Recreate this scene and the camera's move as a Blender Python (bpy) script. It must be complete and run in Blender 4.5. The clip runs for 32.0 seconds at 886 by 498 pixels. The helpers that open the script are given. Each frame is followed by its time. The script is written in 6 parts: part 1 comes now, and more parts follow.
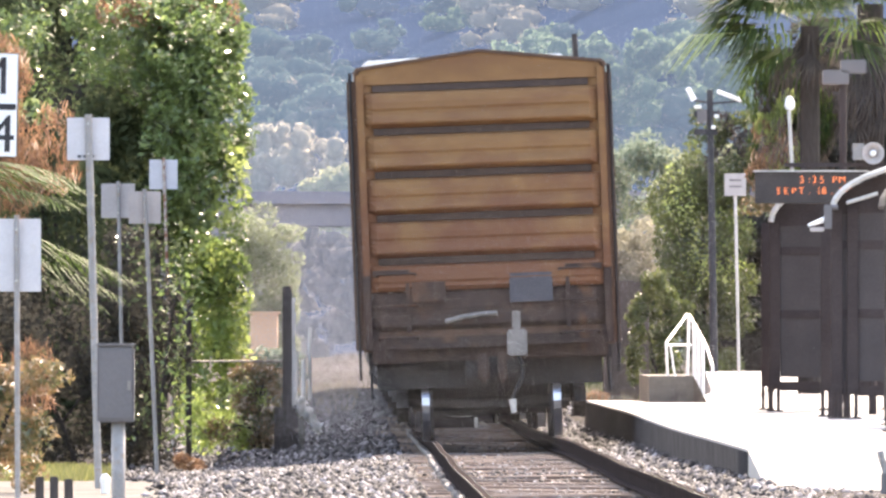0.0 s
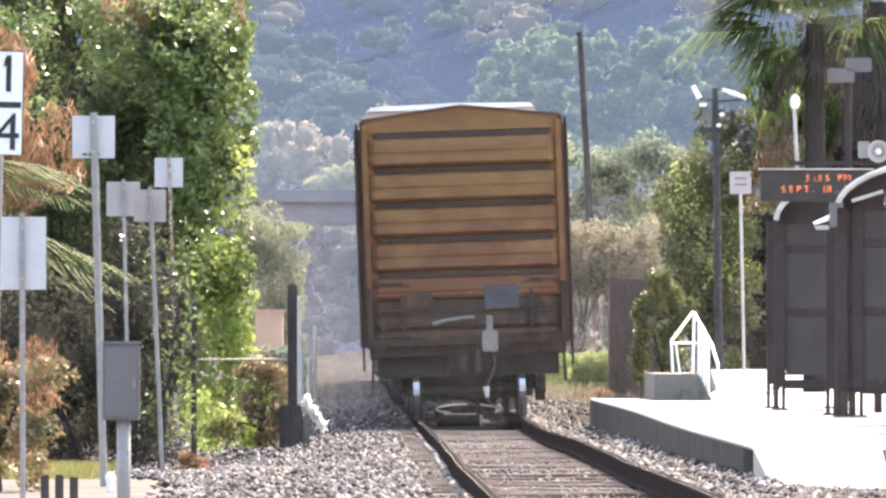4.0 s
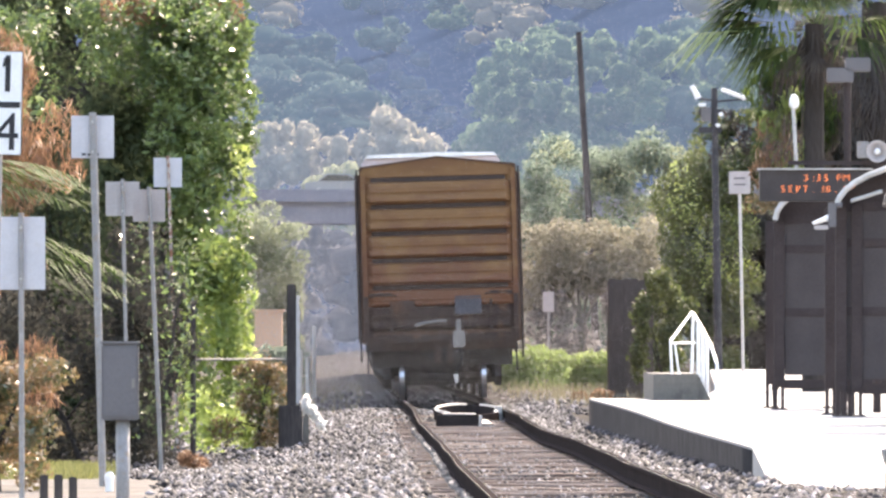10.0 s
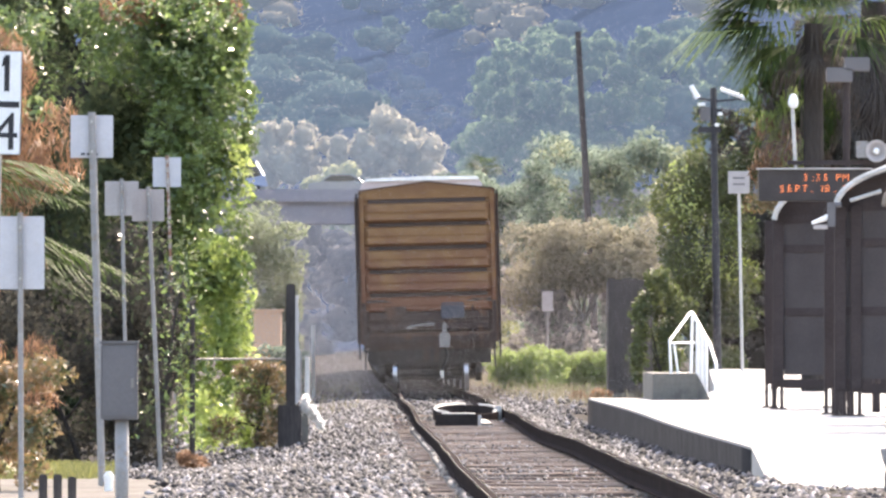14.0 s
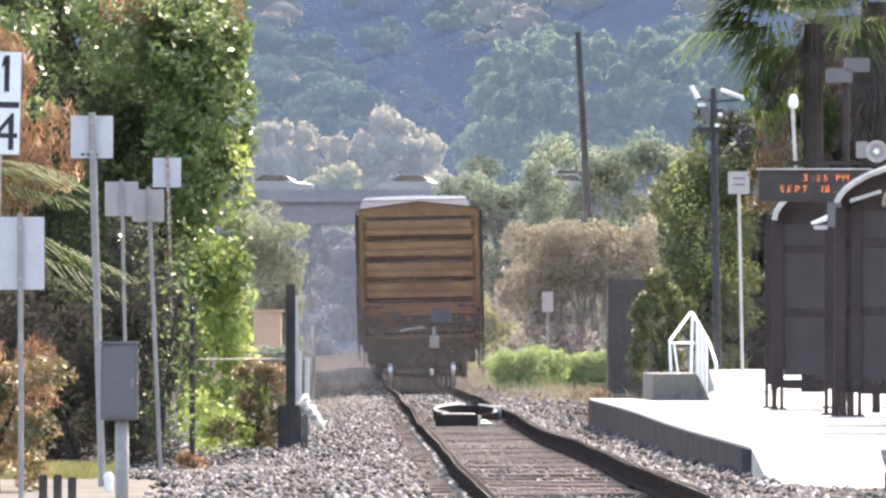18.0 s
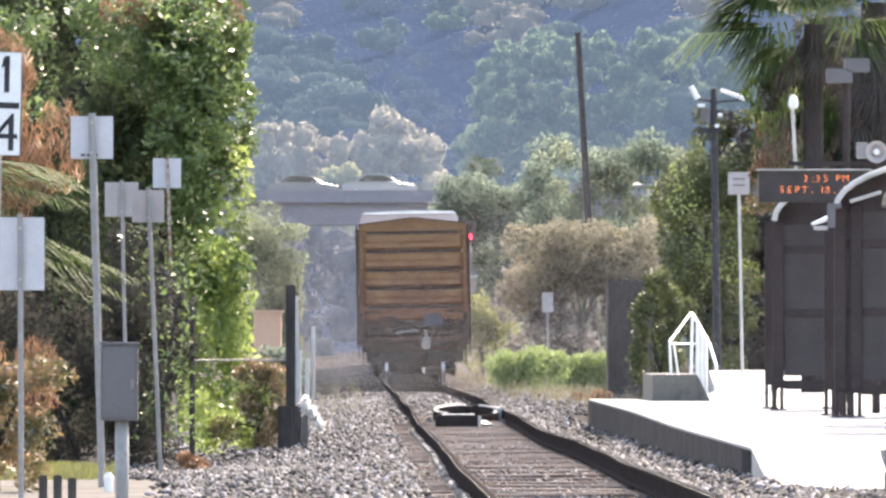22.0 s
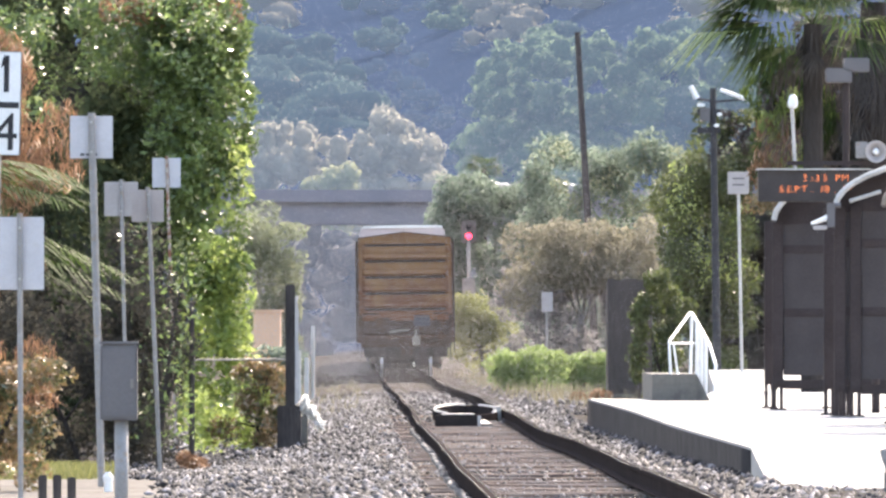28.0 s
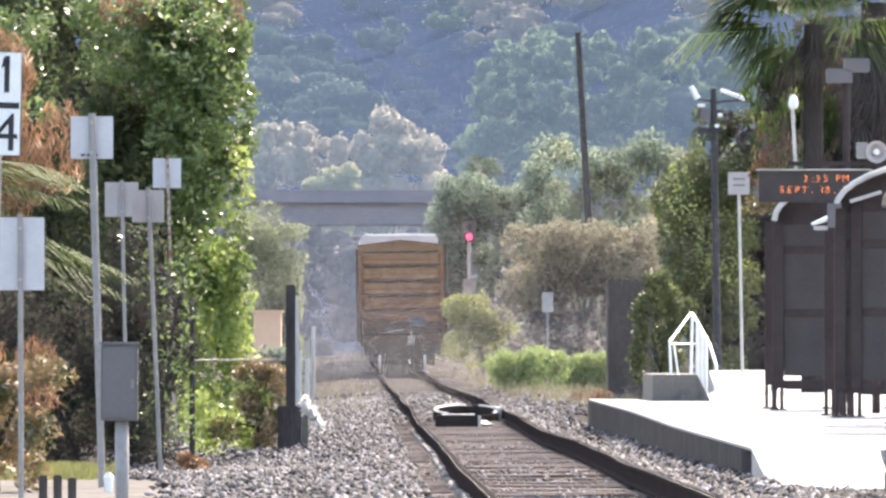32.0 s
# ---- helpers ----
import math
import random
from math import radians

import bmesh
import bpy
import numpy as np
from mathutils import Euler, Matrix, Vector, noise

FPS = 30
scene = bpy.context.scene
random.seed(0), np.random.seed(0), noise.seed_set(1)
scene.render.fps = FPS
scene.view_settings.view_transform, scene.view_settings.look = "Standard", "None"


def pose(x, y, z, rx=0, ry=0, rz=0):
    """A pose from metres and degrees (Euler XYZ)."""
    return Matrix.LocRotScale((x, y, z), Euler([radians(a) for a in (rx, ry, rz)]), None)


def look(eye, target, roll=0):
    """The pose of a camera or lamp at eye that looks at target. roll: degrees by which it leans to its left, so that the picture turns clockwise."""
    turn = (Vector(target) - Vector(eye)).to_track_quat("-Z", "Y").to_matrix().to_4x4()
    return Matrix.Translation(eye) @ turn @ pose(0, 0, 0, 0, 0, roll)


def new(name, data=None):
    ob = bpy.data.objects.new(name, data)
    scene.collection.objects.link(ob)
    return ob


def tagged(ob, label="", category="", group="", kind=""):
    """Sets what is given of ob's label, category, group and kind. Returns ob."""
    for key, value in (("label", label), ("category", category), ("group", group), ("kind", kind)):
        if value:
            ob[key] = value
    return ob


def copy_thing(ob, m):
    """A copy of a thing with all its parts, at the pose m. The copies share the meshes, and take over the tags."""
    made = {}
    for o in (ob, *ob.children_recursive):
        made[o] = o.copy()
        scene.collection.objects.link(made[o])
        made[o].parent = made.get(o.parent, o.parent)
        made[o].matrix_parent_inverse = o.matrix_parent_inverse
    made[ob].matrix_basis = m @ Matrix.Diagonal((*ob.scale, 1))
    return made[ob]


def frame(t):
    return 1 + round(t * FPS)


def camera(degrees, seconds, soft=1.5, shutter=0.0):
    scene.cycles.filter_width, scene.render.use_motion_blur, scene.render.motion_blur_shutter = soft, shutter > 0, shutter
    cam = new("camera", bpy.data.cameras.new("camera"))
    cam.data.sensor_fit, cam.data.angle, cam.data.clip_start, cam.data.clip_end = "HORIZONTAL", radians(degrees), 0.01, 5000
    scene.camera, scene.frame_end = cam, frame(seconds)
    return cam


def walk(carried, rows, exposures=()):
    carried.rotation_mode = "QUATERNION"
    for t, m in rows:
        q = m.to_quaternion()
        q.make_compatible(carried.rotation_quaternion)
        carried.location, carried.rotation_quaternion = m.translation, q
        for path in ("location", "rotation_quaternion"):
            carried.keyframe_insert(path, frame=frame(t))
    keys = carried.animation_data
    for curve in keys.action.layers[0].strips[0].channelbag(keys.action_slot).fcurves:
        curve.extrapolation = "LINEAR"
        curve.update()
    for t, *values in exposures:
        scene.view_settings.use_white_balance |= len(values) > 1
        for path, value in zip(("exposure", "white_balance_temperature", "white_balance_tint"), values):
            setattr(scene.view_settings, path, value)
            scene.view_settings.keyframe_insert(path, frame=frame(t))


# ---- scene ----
cam = camera(4.0, 32.0, soft=2.6)

# ---- camera: a long lens on a tripod beside the track, nudged now and then ----
EYE_Z = 1.37


def aim(dx, dy):
    """The camera's turn, with the small nudges in hundredths of a degree right and down."""
    return pose(0, 0, EYE_Z, 90.342 + dy * 0.00255, 0, -0.4032 + dx * 0.00255)


walk(cam, [(0, aim(-6.2, 3.1)), (0.5, aim(-4.4, 3.1)), (1.0, aim(-1.5, 2.8)), (1.5, aim(0, 2.6)), (2.0, aim(0.6, 1.0)),
           (2.5, aim(3.0, -1.2)), (3.0, aim(3.1, -1.6)), (3.5, aim(3.1, -0.3)), (5.5, aim(2.8, -0.2)), (6.5, aim(1.8, -0.4)),
           (7.4, aim(1.5, -0.3)), (7.6, aim(1.5, 0)), (7.7, aim(1.0, -13)), (7.8, aim(3.0, 9)), (7.9, aim(0, -19)), (8.0, aim(-1.0, -18.6)),
           (8.1, aim(0, -17)), (8.2, aim(0, -7)), (8.3, aim(0.2, 0)), (8.7, aim(0.5, -0.8)), (9.0, aim(1.5, 1.2)), (9.5, aim(1.5, -0.8)),
           (10.5, aim(1.2, 0)), (11.5, aim(0, 0)), (12.5, aim(0, -1.0)), (14.5, aim(0, -1.0)), (17, aim(0, -0.6)), (20, aim(0, 0.3)),
           (22.5, aim(0, 0.8)), (23.2, aim(-0.8, 0)), (24.5, aim(0, -0.6)), (28, aim(-0.8, 0)), (30, aim(0, 0)), (32, aim(0, 0.8))],
     exposures=[(0, 2.70, 7800, 17), (3.5, 2.62, 7750, 16.5), (8, 2.51, 7650, 16), (16, 2.38, 7500, 15), (32, 2.32, 7350, 14)])

# ---- world and sun: clear afternoon, the sun high ahead and to the right ----
SUN_EL, SUN_AZ = 40.0, 18.0
world = bpy.data.worlds.new("sky")
scene.world = world
world.use_nodes = True
wn = world.node_tree.nodes
sky = wn.new("ShaderNodeTexSky")
sky.sky_type = "NISHITA"
sky.sun_disc = False
sky.sun_elevation, sky.sun_rotation = radians(SUN_EL), radians(SUN_AZ)
sky.air_density, sky.dust_density = 1.0, 2.5
world.node_tree.links.new(sky.outputs[0], wn["Background"].inputs[0])
wn["Background"].inputs[1].default_value = 0.15
sun = new("sun", bpy.data.lights.new("sun", "SUN"))
sun.data.energy, sun.data.angle, sun.data.color = 2.05, radians(0.53), (1.0, 0.95, 0.87)
sun_dir = Vector((math.sin(radians(SUN_AZ)) * math.cos(radians(SUN_EL)), math.cos(radians(SUN_AZ)) * math.cos(radians(SUN_EL)), math.sin(radians(SUN_EL))))
sun.matrix_world = look((20, 100, 60), Vector((20, 100, 60)) - sun_dir)

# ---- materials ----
# far hillside backdrop: a kilometre of haze, put into materials as blue emission
HAZE_BLUE = (0.42, 0.62, 1.0, 1.0)


def nodes_of(name):
    m = bpy.data.materials.new(name)
    m.use_nodes = True
    return m, m.node_tree.nodes, m.node_tree.links


def rgba(c):
    return (*c, 1.0)


def surface(name, a, b, rough=0.7, metal=0.0, scale=3.0, fine=40.0, bump=0.3, dirt=None, dirt_at=0.62, stretch=(1, 1, 1), spec=0.3, depth=0.01, air=0.0, vary=0.0):
    """A worn surface: two tones over large patches, fine grain, stains, and relief; sizes per metre."""
    m, n, l = nodes_of(name)
    p = n["Principled BSDF"]
    tc, mp = n.new("ShaderNodeTexCoord"), n.new("ShaderNodeMapping")
    mp.inputs["Scale"].default_value = stretch
    l.new(tc.outputs["Object"], mp.inputs[0])
    big, small = n.new("ShaderNodeTexNoise"), n.new("ShaderNodeTexNoise")
    for t, s in ((big, scale), (small, fine)):
        t.inputs["Scale"].default_value = s
        t.inputs["Detail"].default_value = 5
        l.new(mp.outputs[0], t.inputs[0])
    mixf = n.new("ShaderNodeMath")
    mixf.operation = "MULTIPLY_ADD"
    mixf.inputs[1].default_value = 0.45
    l.new(small.outputs[0], mixf.inputs[0])
    half = n.new("ShaderNodeMath")
    half.operation = "MULTIPLY"
    half.inputs[1].default_value = 0.55
    l.new(big.outputs[0], half.inputs[0])
    l.new(half.outputs[0], mixf.inputs[2])
    ramp = n.new("ShaderNodeValToRGB")
    ramp.color_ramp.elements[0].position, ramp.color_ramp.elements[1].position = 0.36, 0.64
    ramp.color_ramp.elements[0].color, ramp.color_ramp.elements[1].color = rgba(a), rgba(b)
    tone = mixf.outputs[0]
    if vary:
        # each piece has its own grain and its own tone
        oi, far, sh = n.new("ShaderNodeObjectInfo"), n.new("ShaderNodeMath"), n.new("ShaderNodeMath")
        far.operation, sh.operation = "MULTIPLY", "MULTIPLY_ADD"
        far.inputs[1].default_value, sh.inputs[1].default_value = 37.0, vary
        l.new(oi.outputs["Random"], far.inputs[0])
        l.new(far.outputs[0], mp.inputs["Location"])
        l.new(oi.outputs["Random"], sh.inputs[0])
        l.new(mixf.outputs[0], sh.inputs[2])
        off = n.new("ShaderNodeMath")
        off.operation = "SUBTRACT"
        off.inputs[1].default_value = vary / 2
        l.new(sh.outputs[0], off.inputs[0])
        tone = off.outputs[0]
    l.new(tone, ramp.inputs[0])
    out = ramp.outputs[0]
    if dirt:
        d = n.new("ShaderNodeTexNoise")
        d.inputs["Scale"].default_value, d.inputs["Detail"].default_value = scale * 2.3, 8
        l.new(mp.outputs[0], d.inputs[0])
        dr = n.new("ShaderNodeValToRGB")
        dr.color_ramp.elements[0].position, dr.color_ramp.elements[1].position = dirt_at - 0.08, dirt_at + 0.06
        l.new(d.outputs[0], dr.inputs[0])
        mx = n.new("ShaderNodeMixRGB")
        mx.inputs[2].default_value = rgba(dirt)
        l.new(dr.outputs[0], mx.inputs[0])
        l.new(out, mx.inputs[1])
        out = mx.outputs[0]
    l.new(out, p.inputs["Base Color"])
    p.inputs["Roughness"].default_value, p.inputs["Metallic"].default_value = rough, metal
    p.inputs["Specular IOR Level"].default_value = spec
    if air:
        p.inputs["Emission Color"].default_value, p.inputs["Emission Strength"].default_value = HAZE_BLUE, air
    if bump:
        b_ = n.new("ShaderNodeBump")
        b_.inputs["Strength"].default_value, b_.inputs["Distance"].default_value = bump, depth
        l.new(small.outputs[0], b_.inputs["Height"])
        l.new(b_.outputs[0], p.inputs["Normal"])
    return m


def foliage(name, a, b, light=0.45, gloss=0.45, patch=0.7, third=None, air=0.0, spec=0.5):
    """Leaves: tones vary leaf by leaf and in patches; light passes through them."""
    m, n, l = nodes_of(name)
    p, outn = n["Principled BSDF"], n["Material Output"]
    geo, tc, big = n.new("ShaderNodeNewGeometry"), n.new("ShaderNodeTexCoord"), n.new("ShaderNodeTexNoise")
    big.inputs["Scale"].default_value = patch
    l.new(tc.outputs["Object"], big.inputs[0])
    add = n.new("ShaderNodeMath")
    add.operation = "MULTIPLY_ADD"
    add.inputs[1].default_value = 0.5
    l.new(geo.outputs["Random Per Island"], add.inputs[0])
    hm = n.new("ShaderNodeMath")
    hm.operation = "MULTIPLY_ADD"
    hm.inputs[1].default_value, hm.inputs[2].default_value = 1.5, -0.5
    l.new(big.outputs[0], hm.inputs[0])
    l.new(hm.outputs[0], add.inputs[2])
    ramp = n.new("ShaderNodeValToRGB")
    ramp.color_ramp.elements[0].position, ramp.color_ramp.elements[1].position = 0.15, 0.85
    ramp.color_ramp.elements[0].color, ramp.color_ramp.elements[1].color = rgba(a), rgba(b)
    # palest tone; on several plants it paints sun glints on single leaves
    if third:
        e = ramp.color_ramp.elements.new(0.97)
        e.color = rgba(third)
    l.new(add.outputs[0], ramp.inputs[0])
    l.new(ramp.outputs[0], p.inputs["Base Color"])
    p.inputs["Roughness"].default_value, p.inputs["Specular IOR Level"].default_value = gloss, spec
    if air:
        p.inputs["Emission Color"].default_value, p.inputs["Emission Strength"].default_value = HAZE_BLUE, air / (1 - light)
    tr, mx = n.new("ShaderNodeBsdfTranslucent"), n.new("ShaderNodeMixShader")
    l.new(ramp.outputs[0], tr.inputs[0])
    mx.inputs[0].default_value = light
    l.new(p.outputs[0], mx.inputs[1])
    l.new(tr.outputs[0], mx.inputs[2])
    l.new(mx.outputs[0], outn.inputs[0])
    return m


def glow(name, c, strength):
    m, n, l = nodes_of(name)
    p = n["Principled BSDF"]
    p.inputs["Base Color"].default_value = rgba(c)
    p.inputs["Emission Color"].default_value, p.inputs["Emission Strength"].default_value = rgba(c), strength
    return m


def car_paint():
    """Faded ochre enamel; a rust-brown tone bites into it in ragged patches, more of them low down."""
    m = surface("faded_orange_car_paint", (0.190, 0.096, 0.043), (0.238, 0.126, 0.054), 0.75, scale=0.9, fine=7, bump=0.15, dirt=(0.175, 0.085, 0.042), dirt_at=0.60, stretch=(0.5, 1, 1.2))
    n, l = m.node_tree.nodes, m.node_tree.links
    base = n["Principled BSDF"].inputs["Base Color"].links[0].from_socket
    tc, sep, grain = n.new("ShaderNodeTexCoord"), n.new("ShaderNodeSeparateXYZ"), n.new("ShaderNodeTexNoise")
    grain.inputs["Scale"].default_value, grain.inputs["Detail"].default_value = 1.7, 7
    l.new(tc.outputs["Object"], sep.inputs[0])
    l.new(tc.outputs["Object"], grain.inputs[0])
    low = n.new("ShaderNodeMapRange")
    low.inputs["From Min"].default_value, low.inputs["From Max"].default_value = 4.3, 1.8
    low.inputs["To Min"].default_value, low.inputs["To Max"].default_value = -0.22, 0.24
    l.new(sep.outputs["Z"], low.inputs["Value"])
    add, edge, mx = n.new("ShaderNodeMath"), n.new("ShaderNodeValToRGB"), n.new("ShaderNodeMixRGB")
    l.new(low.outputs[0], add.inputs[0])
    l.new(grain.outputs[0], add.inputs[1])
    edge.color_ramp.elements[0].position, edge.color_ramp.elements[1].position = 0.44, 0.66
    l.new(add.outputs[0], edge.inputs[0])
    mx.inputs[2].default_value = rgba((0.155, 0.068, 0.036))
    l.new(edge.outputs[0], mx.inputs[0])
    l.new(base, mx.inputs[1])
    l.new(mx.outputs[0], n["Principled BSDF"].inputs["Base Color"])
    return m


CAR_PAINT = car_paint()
CAR_GRIME = surface("rust_and_brake_dust", (0.045, 0.031, 0.027), (0.078, 0.050, 0.039), 0.9, scale=1.3, fine=9, dirt=(0.115, 0.060, 0.036), dirt_at=0.66, stretch=(1, 1, 0.6), bump=0.12)
RIB_DARK = surface("dark_rib_grooves", (0.058, 0.042, 0.038), (0.088, 0.062, 0.052), 0.9, scale=1.5, fine=12)
CAR_DARK = surface("grimy_black_steel", (0.030, 0.027, 0.027), (0.055, 0.048, 0.046), 0.85, scale=3, fine=20)
CAR_SIDE = surface("weathered_brown_car_side", (0.075, 0.045, 0.036), (0.13, 0.078, 0.052), 0.85, scale=1.5, fine=12)
ROOF_ZINC = surface("bare_galvanised_roof", (0.55, 0.55, 0.56), (0.75, 0.74, 0.74), 0.42, 0.7, scale=1, fine=10, bump=0.1)
PINK_PAINT = surface("chalky_pinkish_paint", (0.50, 0.42, 0.42), (0.62, 0.54, 0.53), 0.8, scale=1, fine=12)
TREAD = surface("polished_wheel_tread", (0.33, 0.34, 0.39), (0.42, 0.43, 0.48), 0.30, 1.0, scale=4, fine=30, bump=0.02)
PLACARD = surface("slate_blue_placard", (0.05, 0.05, 0.062), (0.075, 0.075, 0.088), 0.6, scale=4, fine=30)
PALE_STEEL = surface("pale_worn_steel", (0.40, 0.385, 0.36), (0.55, 0.53, 0.51), 0.6, 0.2, scale=5, fine=40)
RAIL_WEB = surface("rusty_rail_steel", (0.026, 0.022, 0.022), (0.048, 0.039, 0.037), 1.0, 0.0, scale=2, fine=30, spec=0.0)
RAIL_TOP = surface("polished_rail_head", (0.42, 0.44, 0.46), (0.52, 0.54, 0.56), 0.10, 1.0, scale=2, fine=40, bump=0.0)
TIE_WOOD = surface("creosoted_tie_timber", (0.10, 0.073, 0.060), (0.235, 0.178, 0.146), 0.95, scale=2.2, fine=30, stretch=(0.4, 1, 1), bump=0.6, spec=0.06, dirt=(0.20, 0.168, 0.15), dirt_at=0.56, vary=0.22)
EARTH = surface("dusty_ground", (0.056, 0.051, 0.050), (0.094, 0.084, 0.081), 1.0, scale=0.25, fine=7, dirt=(0.07, 0.07, 0.04), dirt_at=0.60, bump=0.4, spec=0.0)
STONE = None
CONCRETE = surface("sunlit_platform_concrete", (0.27, 0.26, 0.248), (0.35, 0.34, 0.325), 0.85, scale=0.6, fine=14, dirt=(0.23, 0.22, 0.21), dirt_at=0.68, bump=0.15)
CURB = surface("dark_platform_edge", (0.042, 0.039, 0.040), (0.070, 0.064, 0.064), 1.0, scale=1.4, fine=14, dirt=(0.034, 0.031, 0.031), dirt_at=0.6, spec=0.05)
BLOCK = surface("worn_concrete_block", (0.125, 0.117, 0.104), (0.175, 0.163, 0.144), 0.95, scale=2, fine=20, dirt=(0.11, 0.10, 0.09), dirt_at=0.62)
WHITE_PAINT = surface("white_painted_steel", (0.74, 0.74, 0.74), (0.84, 0.84, 0.83), 0.5, scale=6, fine=40, bump=0.05)
SIGN_BACK = surface("bare_aluminium_sign", (0.46, 0.455, 0.48), (0.55, 0.545, 0.57), 0.6, 0.0, scale=5, fine=60, bump=0.05, dirt=(0.5, 0.48, 0.47), dirt_at=0.7)
SIGN_TAN = surface("dusty_sign_back", (0.34, 0.31, 0.30), (0.42, 0.385, 0.375), 0.6, scale=5, fine=60, bump=0.05)
GALV = surface("galvanised_post", (0.215, 0.208, 0.205), (0.31, 0.30, 0.295), 0.6, 0.1, scale=6, fine=50, dirt=(0.26, 0.215, 0.18), dirt_at=0.64, bump=0.1)
CABINET_GREY = surface("grey_enamel_cabinet", (0.118, 0.113, 0.118), (0.145, 0.138, 0.143), 0.7, scale=2, fine=40, bump=0.05)
BLACK_PAINT = surface("black_paint", (0.02, 0.02, 0.024), (0.04, 0.04, 0.045), 0.6, scale=6, fine=40, bump=0.05)
SHELTER_FRAME = surface("dark_brown_powder_coat", (0.036, 0.028, 0.028), (0.058, 0.046, 0.045), 0.7, scale=3, fine=40, bump=0.06, spec=0.12)
SHELTER_PANEL = surface("perforated_brown_panel", (0.046, 0.039, 0.039), (0.066, 0.056, 0.056), 0.8, scale=2, fine=60, bump=0.2)
DARK_WOOD = surface("weathered_dark_post", (0.034, 0.030, 0.030), (0.082, 0.069, 0.065), 0.9, scale=4, fine=30, stretch=(1, 1, 0.2), bump=0.5)
# pale colour painted for the gate post's lit side
POST_LIT = surface("lit_post_side", (0.40, 0.385, 0.38), (0.60, 0.58, 0.57), 0.85, scale=4, fine=30, stretch=(1, 1, 0.3))
BARK = surface("tree_bark", (0.026, 0.022, 0.02), (0.05, 0.042, 0.038), 1.0, scale=3, fine=18, stretch=(1, 1, 0.3), bump=0.8, depth=0.03)
BOARD_WOOD = surface("weathered_brown_boards", (0.060, 0.049, 0.045), (0.092, 0.077, 0.071), 0.9, scale=2, fine=20, stretch=(1, 1, 0.2), bump=0.3)
# bark of the distant trees, paled in base colour for haze
FAR_BARK = surface("hazy_grey_bark", (0.11, 0.10, 0.092), (0.18, 0.165, 0.15), 1.0, scale=2, fine=10)
SIGN_BLACK = surface("dark_display_case", (0.03, 0.025, 0.025), (0.05, 0.042, 0.042), 0.5, scale=3, fine=40, bump=0.05)
LED = glow("amber_led", (1.0, 0.27, 0.09), 0.30)
RED_LAMP = glow("red_signal_lamp", (1.0, 0.03, 0.08), 1.6)
BRIDGE_STEEL = surface("blue_grey_bridge_girder", (0.185, 0.18, 0.215), (0.215, 0.208, 0.242), 0.8, scale=0.4, fine=4)
BRIDGE_RAIL = surface("pale_bridge_parapet", (0.19, 0.185, 0.22), (0.22, 0.212, 0.245), 0.85, scale=0.2, fine=2)
ASPHALT = surface("asphalt", (0.045, 0.045, 0.047), (0.07, 0.07, 0.07), 0.9, scale=0.7, fine=12)
STUCCO = surface("peach_stucco", (0.60, 0.375, 0.25), (0.70, 0.45, 0.31), 0.9, scale=0.6, fine=10)
TYRE = surface("tyre_rubber", (0.02, 0.02, 0.02), (0.04, 0.04, 0.04), 0.9, scale=5, fine=30)
GLASS_DARK = surface("vehicle_glass", (0.03, 0.035, 0.04), (0.05, 0.055, 0.06), 0.06, scale=2, fine=5, bump=0.0, spec=0.8)

LEAF_TREE = foliage("ficus_leaves", (0.050, 0.080, 0.034), (0.12, 0.18, 0.058), 0.45, 0.38, 0.8, (0.28, 0.33, 0.16), spec=0.8)
# sunlit and shaded copies of green leaves: light put into base colour
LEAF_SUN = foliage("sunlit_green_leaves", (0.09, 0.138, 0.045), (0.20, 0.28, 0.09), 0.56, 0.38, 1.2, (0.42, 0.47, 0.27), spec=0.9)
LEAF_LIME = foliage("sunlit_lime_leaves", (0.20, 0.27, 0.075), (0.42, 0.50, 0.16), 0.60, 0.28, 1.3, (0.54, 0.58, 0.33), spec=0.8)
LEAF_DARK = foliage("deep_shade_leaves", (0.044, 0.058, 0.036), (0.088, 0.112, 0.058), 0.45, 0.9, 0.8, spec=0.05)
# near-black leaf colour that carries the shade below and behind trees
LEAF_GROVE = foliage("grove_shade_leaves", (0.044, 0.043, 0.039), (0.064, 0.063, 0.054), 0.45, 0.9, 0.8, spec=0.0)
LEAF_PALM = foliage("palm_fronds", (0.026, 0.046, 0.02), (0.07, 0.105, 0.03), 0.45, 0.6, 1.2, (0.20, 0.27, 0.06), spec=0.15)
LEAF_FEATHER = foliage("feather_fronds", (0.022, 0.042, 0.012), (0.082, 0.135, 0.034), 0.4, 0.62, 1.6, (0.16, 0.235, 0.08), spec=0.09)
# extra glossy leaves, added to make crowns sparkle
LEAF_GLOSS = foliage("glossy_glint_leaves", (0.085, 0.128, 0.045), (0.165, 0.23, 0.075), 0.45, 0.24, 1.0, spec=1.0)
# paler leaf colour that puts haze into mid-distance crowns
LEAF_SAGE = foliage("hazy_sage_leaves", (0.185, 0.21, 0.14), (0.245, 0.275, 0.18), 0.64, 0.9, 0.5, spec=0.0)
LEAF_DRY = foliage("dry_orange_fronds", (0.085, 0.047, 0.030), (0.38, 0.215, 0.122), 0.45, 0.5, 2.5, (0.62, 0.49, 0.38))
LEAF_THATCH = foliage("dead_palm_thatch", (0.042, 0.036, 0.034), (0.080, 0.067, 0.059), 0.25, 0.8, 1.4)
LEAF_MIX = foliage("yellowing_bush_leaves", (0.055, 0.08, 0.03), (0.27, 0.165, 0.085), 0.45, 0.3, 2.8, (0.58, 0.48, 0.38), spec=0.8)
